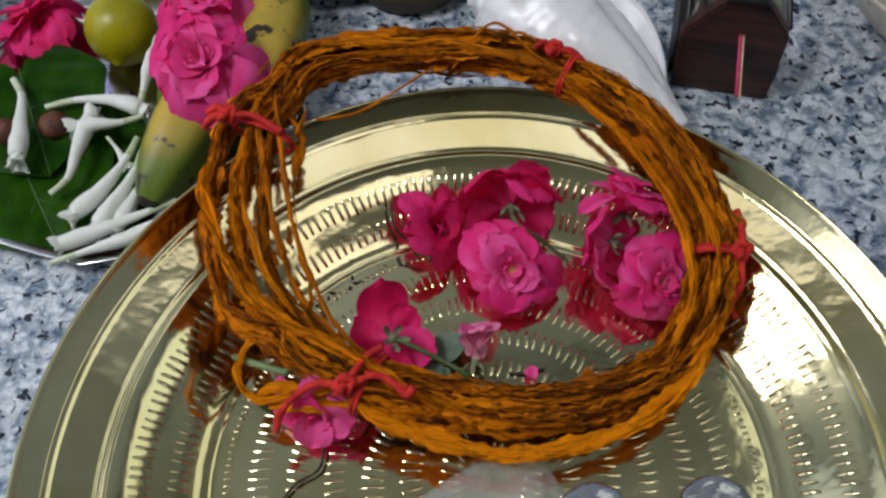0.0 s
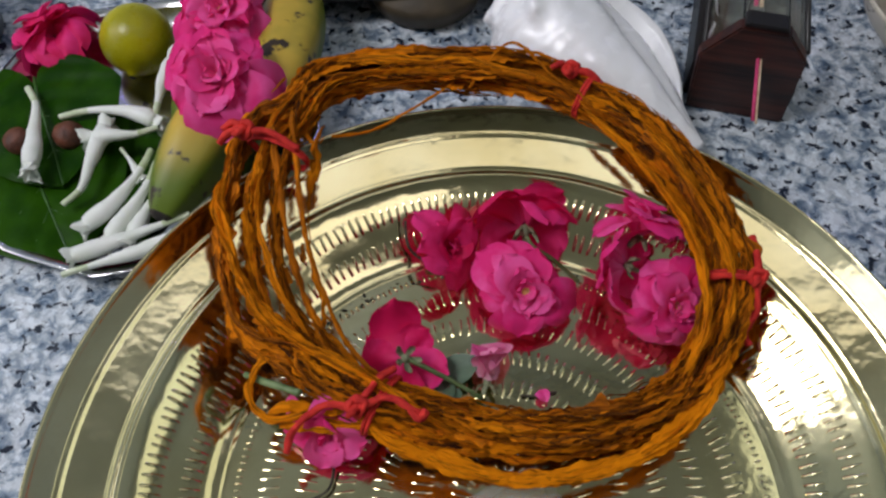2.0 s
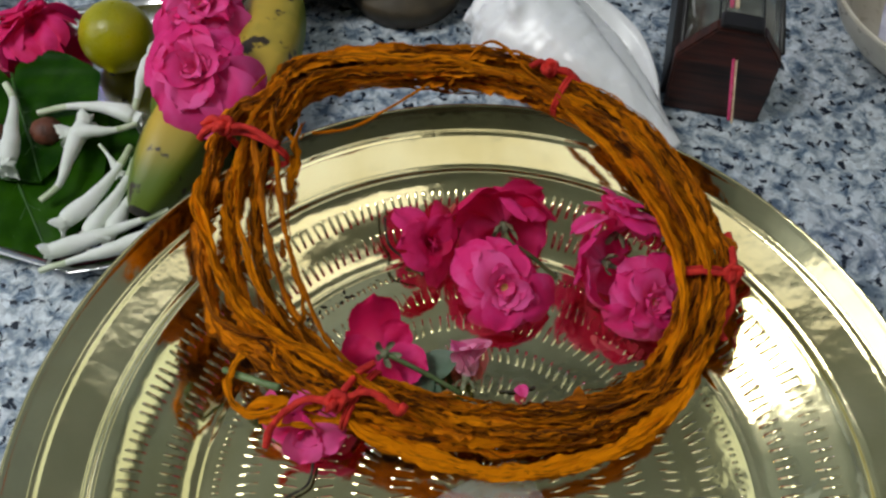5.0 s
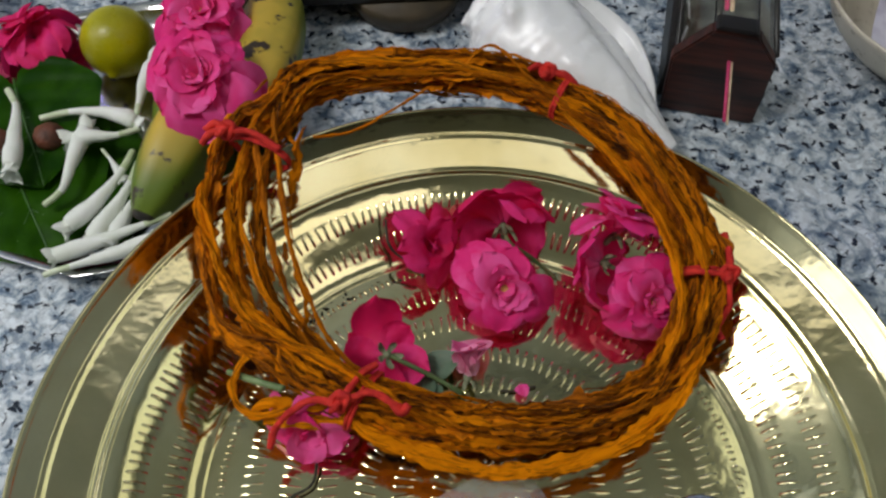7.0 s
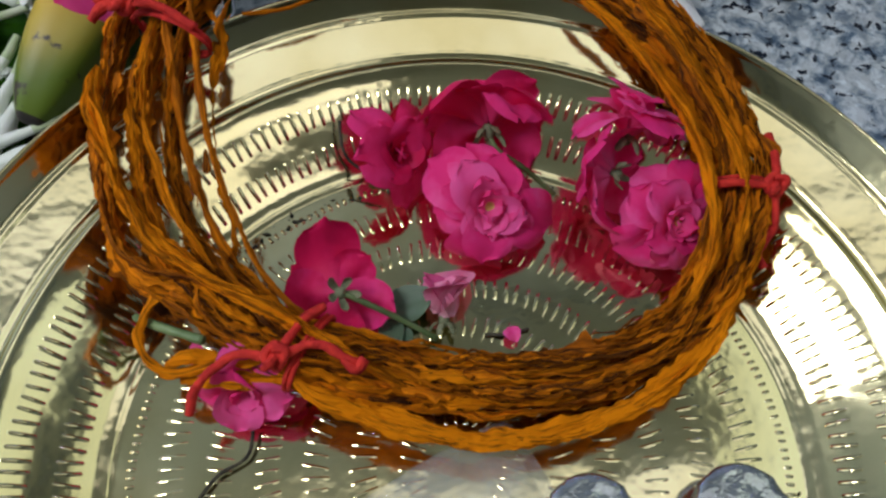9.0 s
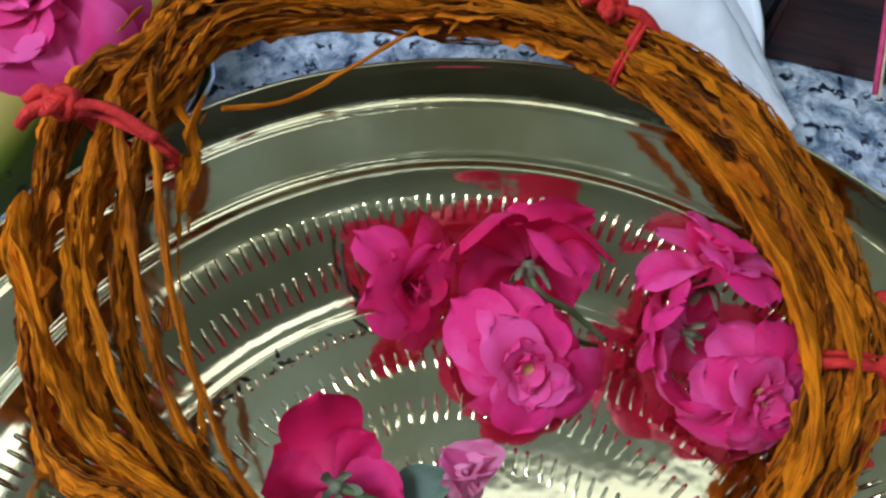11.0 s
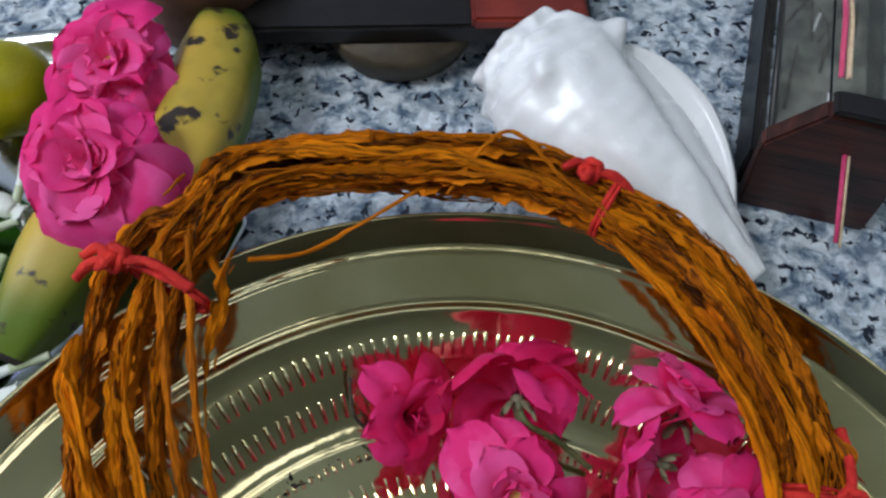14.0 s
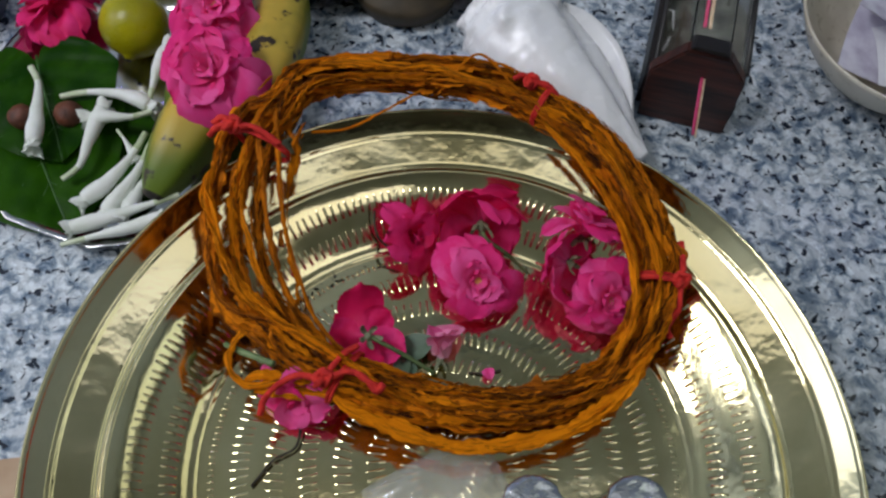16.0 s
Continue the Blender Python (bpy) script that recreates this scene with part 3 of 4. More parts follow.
# loose strands that leave the bundle
LOOSE = [
    [(-0.113, 0.222, 0.088), (-0.110, 0.196, 0.084), (-0.108, 0.165, 0.075), (-0.103, 0.135, 0.066), (-0.094, 0.108, 0.058), (-0.083, 0.082, 0.052), (-0.060, 0.055, 0.048)],
    [(-0.125, 0.215, 0.086), (-0.121, 0.180, 0.078), (-0.117, 0.150, 0.070), (-0.110, 0.120, 0.062), (-0.098, 0.092, 0.055), (-0.080, 0.066, 0.050)],
    [(0.000, 0.245, 0.080), (0.015, 0.262, 0.088), (0.027, 0.271, 0.092), (0.038, 0.268, 0.090), (0.055, 0.252, 0.080), (0.074, 0.240, 0.072)],
    [(0.010, 0.263, 0.084), (-0.015, 0.248, 0.078), (-0.045, 0.232, 0.072), (-0.065, 0.222, 0.070), (-0.090, 0.219, 0.070)],
    [(-0.128, 0.075, 0.058), (-0.138, 0.062, 0.048), (-0.135, 0.050, 0.040), (-0.120, 0.044, 0.040), (-0.090, 0.050, 0.045)],
    [(-0.128, 0.048, 0.038), (-0.118, 0.050, 0.042), (-0.100, 0.047, 0.044), (-0.070, 0.042, 0.046)],
    [(-0.122, 0.042, 0.034), (-0.110, 0.040, 0.038), (-0.085, 0.036, 0.042), (-0.060, 0.036, 0.042)],
    [(0.150, 0.165, 0.052), (0.160, 0.140, 0.045), (0.160, 0.115, 0.040), (0.150, 0.085, 0.034)],
]
for k, pts in enumerate(LOOSE):
    pts = spline(pts, 10)
    base = (0.0019, 0.0022, 0.0013, 0.0015, 0.0032, 0.0035, 0.0030, 0.0012)[k]
    v, f = tube(pts, [base * (1 + 0.5 * noise.noise(p * 70)) for p in pts], 7, flat=0.7, rough=0.5, seed=40 + k)
    child("loose_strand", fibre_mesh("loose_strand", v, f, FIBRE_BRIGHT if k in (4, 5, 6) else FIBRE, 7), garland)


def red_tie(name, at, across, tails):
    """A red thread wound round the bundle with a knot and loose tails."""
    i = min(range(COUNT), key=lambda j: (LINE[j] - Vector(at)).length)
    t = (LINE[(i + 1) % COUNT] - LINE[i - 1]).normalized()
    side, p = out_of_ring(i), LINE[i]
    loop = []
    for k in range(40):
        g = 2 * math.pi * k / 20
        loop.append(p + side * (across * 1.05 * math.cos(g)) + Vector((0, 0, 0.0125 * math.sin(g))) + t * (0.0022 * (k / 20 - 1)))
    parts = [(loop, 0.0012)]
    for tail in tails:
        parts.append((spline(tail, 7), 0.0022))
    knot = Vector(tails[0][0])
    for g in range(4):
        a = Vector((math.cos(g * 1.7), math.sin(g * 2.3), math.sin(g * 1.1) * 0.7)) * 0.0048
        b = Vector((math.sin(g * 1.9), math.cos(g * 1.3), 0.5)) * 0.0050
        parts.append((spline([knot + a, knot + b, knot - a, knot - b * 0.6], 5), 0.0021))
    verts, faces = [], []
    for k, (pts, r) in enumerate(parts):
        v, f = tube(pts, r, 6, rough=0.45, seed=k * 2.0)
        o = len(verts)
        verts += v
        faces += [tuple(q + o for q in face) for face in f]
    child(name, mesh_of(name, verts, faces, RED_THREAD), garland, "knotted red thread tie")


red_tie("thread_tie", (0.074, 0.24, 0.066), 0.015, [[(0.068, 0.256, 0.080), (0.062, 0.260, 0.083), (0.055, 0.257, 0.082)], [(0.068, 0.256, 0.080), (0.080, 0.253, 0.079), (0.088, 0.247, 0.074)]])
red_tie("thread_tie", (-0.125, 0.205, 0.078), 0.020, [[(-0.140, 0.207, 0.095), (-0.148, 0.205, 0.096), (-0.155, 0.200, 0.092)], [(-0.140, 0.207, 0.095), (-0.125, 0.205, 0.094), (-0.108, 0.196, 0.088)], [(-0.140, 0.207, 0.095), (-0.146, 0.211, 0.097), (-0.153, 0.209, 0.094)]])
red_tie("thread_tie", (0.147, 0.112, 0.042), 0.017, [[(0.160, 0.106, 0.055), (0.164, 0.122, 0.056), (0.167, 0.138, 0.050)], [(0.160, 0.106, 0.055), (0.158, 0.090, 0.046), (0.152, 0.082, 0.036), (0.154, 0.074, 0.032)], [(0.160, 0.106, 0.055), (0.142, 0.109, 0.056), (0.128, 0.112, 0.050)]])
red_tie("thread_tie", (-0.066, 0.045, 0.044), 0.018, [[(-0.077, 0.040, 0.060), (-0.060, 0.044, 0.062), (-0.048, 0.037, 0.061), (-0.042, 0.035, 0.058)], [(-0.077, 0.040, 0.060), (-0.095, 0.044, 0.056), (-0.112, 0.036, 0.046), (-0.118, 0.026, 0.036)], [(-0.077, 0.040, 0.060), (-0.065, 0.055, 0.061), (-0.056, 0.062, 0.058)], [(-0.048, 0.037, 0.061), (-0.044, 0.032, 0.060), (-0.040, 0.036, 0.061)]])

# ---- roses ----


def petal_mesh(name, material, wide, long, cup, curl, ruffle, seed, rows=9, cols=11):
    """A petal that grows from the origin along z, hollow side towards -y."""
    verts = []
    for i in range(rows):
        t = 1 - (1 - i / (rows - 1)) ** 1.5
        w = wide * (0.16 + 1.16 * t ** 0.62 * math.sqrt(max(0.0, 1 - t ** 3.6)))
        for j in range(cols):
            s = 2 * j / (cols - 1) - 1
            n = noise.noise((s * 1.1 + seed, t * 1.5, seed)) * ruffle
            m = noise.noise((s * 2.6 - seed, t * 2.2, seed + 7)) * ruffle * 0.30
            edge = max(0.0, max(t, 0.75 * abs(s) + 0.4 * t) - 0.72)
            z = long * t * (1 - 0.14 * curl * t) - 0.05 * long * abs(s) ** 1.5 * t * t
            y = -cup * wide * s * s * (1.1 - 0.6 * t) + curl * long * 0.36 * t ** 3 - 0.14 * long * math.sin(t * math.pi) + (n + m) * (0.15 + t) * wide + (0.2 + 0.6 * curl) * edge * long
            verts.append((w * s * (1 - 0.12 * cup * s * s), y, z + (n - m) * 0.10 * long * t * t))
    return mesh_of(name, verts, grid_faces(rows, cols, closed_cols=False), material)


PETALS = {}


def petals_of(material):
    if material.name not in PETALS:
        sets = []
        for ring, (wide, long, cup, curl, ruffle) in enumerate(((0.23, 0.44, 0.9, 0.0, 0.20), (0.34, 0.64, 0.75, 0.15, 0.26), (0.44, 0.84, 0.60, 0.35, 0.30), (0.54, 1.0, 0.50, 0.60, 0.34))):
            sets.append([petal_mesh("petal", material, wide, long, cup, curl, ruffle, ring * 7 + k * 2.3 + 0.4) for k in range(4)])
        PETALS[material.name] = sets
    return PETALS[material.name]


UNIT = {}


def unit_mesh(key, make):
    if key not in UNIT:
        UNIT[key] = make()
    return UNIT[key]


def rose(at, facing, size, material, label, seed, layers=((3, 12), (5, 28), (7, 50), (8, 72)), stem=None, sepals=True, group="loose roses"):
    """A rose at the place of its base, facing along a direction; size: radius in metres."""
    r = random.Random(seed)
    turn = Vector(facing).to_track_quat("Z", "Y").to_matrix().to_4x4()
    ob = thing("rose", Matrix.Translation(at) @ turn, label, "flower", group)
    sets = petals_of(material)
    for ring, (count, open_) in enumerate(layers):
        first = r.uniform(0, 6.28)
        which = min(3, ring + 4 - len(layers)) if len(layers) < 4 else min(3, ring)
        for k in range(count):
            a = first + 2 * math.pi * (k + r.uniform(-0.34, 0.34)) / count
            lean = radians(open_ + r.uniform(-17, 17))
            m = Matrix.Rotation(a, 4, "Z") @ Matrix.Translation((0, size * (0.03 + 0.035 * ring), size * (0.20 - 0.05 * ring))) @ Matrix.Rotation(-lean, 4, "X") @ Matrix.Rotation(r.uniform(-0.2, 0.2), 4, "Z")
            child("petal", r.choice(sets[which]), ob, m=m @ Matrix.Scale(size * r.uniform(0.74, 1.18), 4))
    if sepals:
        v, f = lathe([(0.0005, -0.10), (0.09, -0.06), (0.13, 0.05), (0.10, 0.17)], 10)
        child("calyx", unit_mesh("calyx", lambda: mesh_of("calyx", v, f, SEPAL)), ob, m=Matrix.Scale(size * 0.75, 4))
        me = unit_mesh("sepal", lambda: petal_mesh("sepal", SEPAL, 0.10, 0.45, 0.5, 0.8, 0.1, 3.3, rows=6, cols=5))
        for k in range(5):
            m = Matrix.Rotation(k * 1.2566 + seed, 4, "Z") @ Matrix.Rotation(-radians(88 + r.uniform(-10, 18)), 4, "X")
            child("sepal", me, ob, m=m @ Matrix.Scale(size * r.uniform(0.6, 0.8), 4))
    if stem:
        inv = ob.matrix_basis.inverted()
        pts = [inv @ p for p in spline([at] + stem, 6)]
        v, f = tube(pts, 0.0015, 7, rough=0.1)
        child("stem", mesh_of("stem", v, f, STEM), ob, "thin green stem")
    return ob


def stamens(ob, size, seed):
    v, f = lathe([(0.0003, 0.40), (0.06, 0.39), (0.12, 0.35), (0.15, 0.27), (0.10, 0.18)], 12)
    v = [Vector(p) * size * (1 + 0.25 * noise.noise(Vector(p) * 14)) for p in v]
    child("flower_centre", mesh_of("flower_centre", v, f, STAMEN), ob, "yellow flower centre")
    r = random.Random(seed)
    for k in range(22):
        a, d = r.uniform(0, 6.28), r.uniform(0.04, 0.20) * size
        p = Vector((math.cos(a) * d, math.sin(a) * d, size * r.uniform(0.28, 0.42)))
        v, f = tube(spline([(p.x * 0.3, p.y * 0.3, size * 0.1), p * 0.8, p], 3), [0.0004] * 4 + [0.0007, 0.0011, 0.0009], 5)
        child("stamen", mesh_of("stamen", v, f, STAMEN), ob)


BIG = ((5, 24), (6, 42), (7, 58), (8, 78))
FLAT = ((6, 40), (8, 54), (9, 68), (10, 84))
SPREAD = ((4, 40), (5, 66), (6, 88))
stamens(rose((0.0255, 0.126, 0.023), (-0.05, -0.58, 0.80), 0.029, PETAL, "full open pink rose lying on the brass plate", 3, BIG), 0.031, 1)
rose((-0.027, 0.161, 0.018), (0.52, -0.16, 0.50), 0.030, PETAL_DEEP, "deep pink rose lying on its side on the brass plate", 5, ((3, 14), (4, 34), (5, 58)))
rose((0.029, 0.157, 0.040), (0.02, 0.80, 0.02), 0.037, PETAL_DEEP, "deep pink rose tipped away so that its calyx shows", 8, SPREAD, [Vector((0.034, 0.150, 0.034)), Vector((0.048, 0.146, 0.022)), Vector((0.064, 0.136, 0.010))])
rose((0.098, 0.146, 0.042), (0.25, 0.50, 0.62), 0.033, PETAL, "pink rose with smooth broad petals leaning on the garland", 11, ((4, 22), (5, 42), (5, 64)))
rose((0.091, 0.128, 0.040), (-0.55, 0.42, -0.22), 0.028, PETAL, "pink rose seen from its pale calyx beside the garland", 14, ((4, 35), (5, 62), (6, 84)))
stamens(rose((0.115, 0.107, 0.028), (0.12, -0.55, 0.72), 0.029, PETAL, "open pink rose leaning against the garland on the plate", 17, BIG), 0.03, 5)
rose((-0.050, 0.078, 0.035), (-0.25, 0.30, -0.75), 0.030, PETAL_DEEP, "deep pink rose seen from its green calyx, on the plate", 20, ((3, 50), (5, 80)), [Vector((-0.038, 0.074, 0.028)), Vector((-0.022, 0.068, 0.018)), Vector((-0.006, 0.061, 0.008))])
rose((-0.094, 0.048, 0.024), (-0.15, -0.75, 0.35), 0.029, PETAL, "pink rose pressed under the tied end of the garland", 23, ((4, 25), (5, 50), (6, 74)))
stamens(rose((-0.162, 0.268, 0.076), (-0.05, -0.45, 0.88), 0.037, PETAL, "large open pink rose resting on the bananas", 26, FLAT, group="roses on the fruit"), 0.026, 7)
stamens(rose((-0.166, 0.334, 0.070), (0.0, -0.35, 0.90), 0.036, PETAL, "open pink rose with yellow stamens on the bananas", 29, FLAT, group="roses on the fruit"), 0.030, 8)
rose((-0.306, 0.366, 0.024), (-0.35, 0.30, 0.75), 0.037, PETAL_DEEP, "deep pink rose on the rim of the steel tray", 32, ((5, 30), (7, 55), (8, 80)), group="roses on the fruit")
rose((-0.002, 0.068, 0.010), (0.05, 0.72, 0.42), 0.030, PETAL_PALE, "pale pink half-open rosebud lying on the brass plate", 41, ((3, 4), (4, 10), (4, 18), (0, 0)), group="rosebuds")

small = tagged(new("fallen_petal", petal_mesh("fallen_petal", PETAL, 0.55, 1.0, 0.5, 0.3, 0.2, 4.1)), "small pink petal scrap on the brass plate", "petal")
small.matrix_basis = pose(0.0325, 0.056, 0.007, -75, 0, 20) @ Matrix.Scale(0.009, 4)


def blade(name, material, long, wide, fold, bend, seed=0.0, rows=15, cols=11, thick=0.0004):
    """A leaf along y from its base at the origin, with two sides of a small thickness."""
    verts = []
    for side in (1, -1):
        for i in range(rows):
            t = i / (rows - 1)
            w = wide * max(0.0, math.sin(math.pi * min(1, t ** 0.62))) ** 0.75
            for j in range(cols):
                s = 2 * j / (cols - 1) - 1
                y = long * t
                z = fold * wide * abs(s) + bend * long * (t * t) + 0.05 * wide * noise.noise((s * 2 + seed, t * 3, seed)) * (1 + abs(s)) + side * thick
                verts.append((w * s, y, z))
    n = rows * cols
    a = grid_faces(rows, cols, closed_cols=False)
    faces = a + [tuple(n + q for q in reversed(face)) for face in a]
    return mesh_of(name, verts, faces, material)


sprig = thing("rose_leaf_sprig", pose(-0.036, 0.076, 0.010), "grey-green rose leaflets on a thin stem on the plate", "leaf")
for x, y, z, rz, s in ((0.008, 0.000, 0.001, -75, 1.15), (0.006, -0.004, 0.0, -160, 0.75), (0.012, -0.008, 0.0, 175, 0.8)):
    child("leaflet", unit_mesh("leaflet", lambda: blade("leaflet", ROSE_LEAF, 0.022, 0.0085, 0.15, 0.1)), sprig, m=pose(x, y, z, 8, 0, rz) @ Matrix.Scale(s, 4))
for pts in ([(-0.0465, 0.1745, 0.036), (-0.0465, 0.1675, 0.030), (-0.0445, 0.1590, 0.026), (-0.0375, 0.1530, 0.022), (-0.0290, 0.1500, 0.022)], [(-0.125, -0.012, 0.007), (-0.112, 0.004, 0.008), (-0.098, 0.012, 0.009), (-0.094, 0.026, 0.015)], [(0.018, 0.062, 0.0055), (0.028, 0.061, 0.0060), (0.040, 0.063, 0.0055)], [(-0.142, 0.072, 0.040), (-0.128, 0.062, 0.050), (-0.108, 0.052, 0.056)]):
    green = pts[0][0] < -0.14
    v, f = tube(spline(pts, 8), 0.0022 if green else 0.0009, 6, rough=0.2)
    tagged(new("plant_stalk", mesh_of("plant_stalk", v, f, STEM if green else ASH)), "short green flower stalk by the garland" if green else "thin dark wilted stalk on the brass plate", "stalk")

# dry crumbs caught at the step round the floor of the plate
verts, faces = [], []
r = random.Random(77)
for k in range(46):
    a, d, n = (r.gauss(2.05, 0.22) if k < 30 else r.uniform(0, 6.28)), r.uniform(0.150, 0.1585), r.uniform(0.0006, 0.0017)
    turn = pose(d * math.cos(a), d * math.sin(a), FLOOR_Z + n * 0.35, r.uniform(0, 40), r.uniform(0, 40), r.uniform(0, 360)) @ Matrix.Diagonal((n * r.uniform(0.8, 2.2), n * 0.7, n * 0.5, 1))
    o = len(verts)
    verts += [turn @ Vector(p) for p in ((1, 0, 0), (-1, 0, 0), (0, 1, 0), (0, -1, 0), (0, 0, 1), (0, 0, -1))]
    faces += [tuple(o + q for q in t) for t in ((0, 2, 4), (2, 1, 4), (1, 3, 4), (3, 0, 4), (2, 0, 5), (1, 2, 5), (3, 1, 5), (0, 3, 5))]
tagged(new("dry_crumbs", mesh_of("dry_crumbs", verts, faces, ASH, smooth=False)), "dark dry crumbs on the brass plate", "crumbs", kind="stuff")

# ---- steel tray with offerings ----
TRAY = Vector((-0.235, 0.287, 0))
tray = thing("steel_tray", Matrix.Translation(TRAY) @ pose(0, 0, 0, 0, 0, 8), "shallow many-sided stainless steel tray on the counter", "tray")


def polygon_ring(r, z, n=12, per=4, soft=0.16):
    r *= 1.045
    out = []
    for k in range(n * per):
        a = 2 * math.pi * (k + 0.5 * per) / (n * per)
        d = (a + math.pi / n) % (2 * math.pi / n) - math.pi / n
        flat = 1 / math.cos(d)
        out.append((r * (flat * (1 - soft) + soft * 1.04) * math.cos(a), r * (flat * (1 - soft) + soft * 1.04) * math.sin(a), z))
    return out


rings = [polygon_ring(0.001, 0.0025), polygon_ring(0.102, 0.0025), polygon_ring(0.108, 0.005), polygon_ring(0.115, 0.014), polygon_ring(0.1185, 0.0165), polygon_ring(0.121, 0.0170), polygon_ring(0.1215, 0.0160), polygon_ring(0.119, 0.0150), polygon_ring(0.1155, 0.0125), polygon_ring(0.1085, 0.003), polygon_ring(0.102, 0.0008), polygon_ring(0.001, 0.0008)]
for name, some in (("dish", rings[:4]), ("rim", rings[3:9]), ("underside", rings[8:])):
    child(name, mesh_of(name, [p for ring in some for p in ring], grid_faces(len(some), 48), STEEL), tray)


def heart_point(t, s, long, wide, seed):
    """A place on a heart-shaped leaf that lies along y with its notch at the origin; it puffs up between the veins."""
    a = abs(s)
    w = wide * min(1.0, 0.40 + 2.6 * t - 2.2 * t * t) * max(0.0, 1 - t ** 2.3) ** 0.85 * 1.22
    y = long * (t - 0.30 * (1 - t) ** 3 * a ** 0.8 * (1.75 - a))
    ribs = (t + 0.15 - 0.34 * a ** 0.8) * 6.5
    puff = 0.0030 * abs(math.sin(math.pi * ribs)) ** 0.6 * min(1.0, 5 * a) * (1 - t * 0.6)
    z = 0.10 * wide * a - 0.05 * long * t * t + puff + 0.07 * wide * noise.noise((s * 1.6 + seed, t * 2.4, seed)) - 0.06 * wide * a ** 3
    return Vector((w * s, y, z))


def betel_leaf(m, long, wide, seed, label):
    ob = thing("betel_leaf", m, label, "leaf", "betel leaves")
    rows, cols = 36, 33
    verts = [heart_point(i / (rows - 1), 2 * j / (cols - 1) - 1, long, wide, seed) + Vector((0, 0, side)) for side in (0.0003, -0.0003) for i in range(rows) for j in range(cols)]
    n = rows * cols
    a = grid_faces(rows, cols, closed_cols=False)
    child("blade", mesh_of("blade", verts, a + [tuple(n + q for q in reversed(face)) for face in a], BETEL), ob)
    pts = [(0, -0.012, -0.002)] + [heart_point(k / 11, 0, long, wide, seed) + Vector((0, 0, 0.0005)) for k in range(12)]
    v, f = tube(pts, [0.0014] * 4 + [0.0011] * 4 + [0.0007] * 4 + [0.0003], 6)
    child("midrib", mesh_of("midrib", v, f, BETEL_VEIN), ob, "pale raised midrib")
    for rib in (1, 2, 3, 4, 5):
        for side in (-1, 1):
            line = [(rib / 6.5 - 0.15 + 0.34 * (k / 10) ** 0.8, side * k / 10) for k in range(10)]
            pts = [heart_point(t, q, long, wide, seed) + Vector((0, 0, 0.0002)) for t, q in line if 0.0 <= t <= 0.95]
            if len(pts) > 3:
                v, f = tube(pts, 0.00055, 5)
                child("vein", mesh_of("vein", v, f, BETEL_VEIN), ob)
    return ob


betel_leaf(pose(-0.326, 0.290, 0.014, 0, 0, 206), 0.134, 0.064, 1.0, "large dark green betel leaf lying in the steel tray")
betel_leaf(pose(-0.262, 0.276, 0.009, 0, 0, 203), 0.094, 0.044, 5.0, "dark green betel leaf beneath tuberose flowers")
betel_leaf(pose(-0.313, 0.317, 0.026, -3, 4, 200), 0.094, 0.053, 9.0, "glossy green betel leaf on top of the others")


def tuberose(points, size, label):
    """A waxy white flower: a narrow curved tube that swells into a bud or opens into lobes."""
    ob = thing("tuberose", Matrix.Identity(4), label, "flower", "tuberose flowers")
    pts = spline(points, 8)
    n = len(pts)
    radii = [size * (0.34 + 0.10 * (i / n) + 0.52 * max(0, min(1, (i / n - 0.30) / 0.50)) ** 1.3 - 0.22 * max(0, (i / n - 0.84) / 0.16)) for i in range(n)]
    v, f = tube(pts, radii, 10, rough=0.12, seed=points[0][0])
    cut = n * 3 // 10
    child("flower_tube", mesh_of("flower_tube", v[: (cut + 1) * 10], grid_faces(cut + 1, 10), GREEN_TUBE), ob, "pale green narrow end")
    child("bud", mesh_of("bud", v[cut * 10:], grid_faces(n - cut, 10) + [tuple((n - cut - 1) * 10 + j for j in range(10))], WHITE_FLOWER), ob)
    d = (pts[-1] - pts[-4]).normalized()
    q = d.to_track_quat("Z", "Y").to_matrix().to_4x4()
    me = unit_mesh("lobe", lambda: petal_mesh("lobe", WHITE_FLOWER, 0.32, 1.0, 0.9, 0.0, 0.12, 2.2, rows=6, cols=5))
    for k in range(5):
        m = Matrix.Translation(pts[-4]) @ q @ Matrix.Rotation(k * 1.2566, 4, "Z") @ Matrix.Translation((0, size * 0.52, -size * 0.5)) @ Matrix.Rotation(-0.24 + 0.16 * math.sin(k * 2.1 + size * 900), 4, "X") @ Matrix.Scale(size * (2.9 + 0.5 * math.sin(k * 3.0)), 4)
        child("lobe", me, ob, m=m)
    return ob


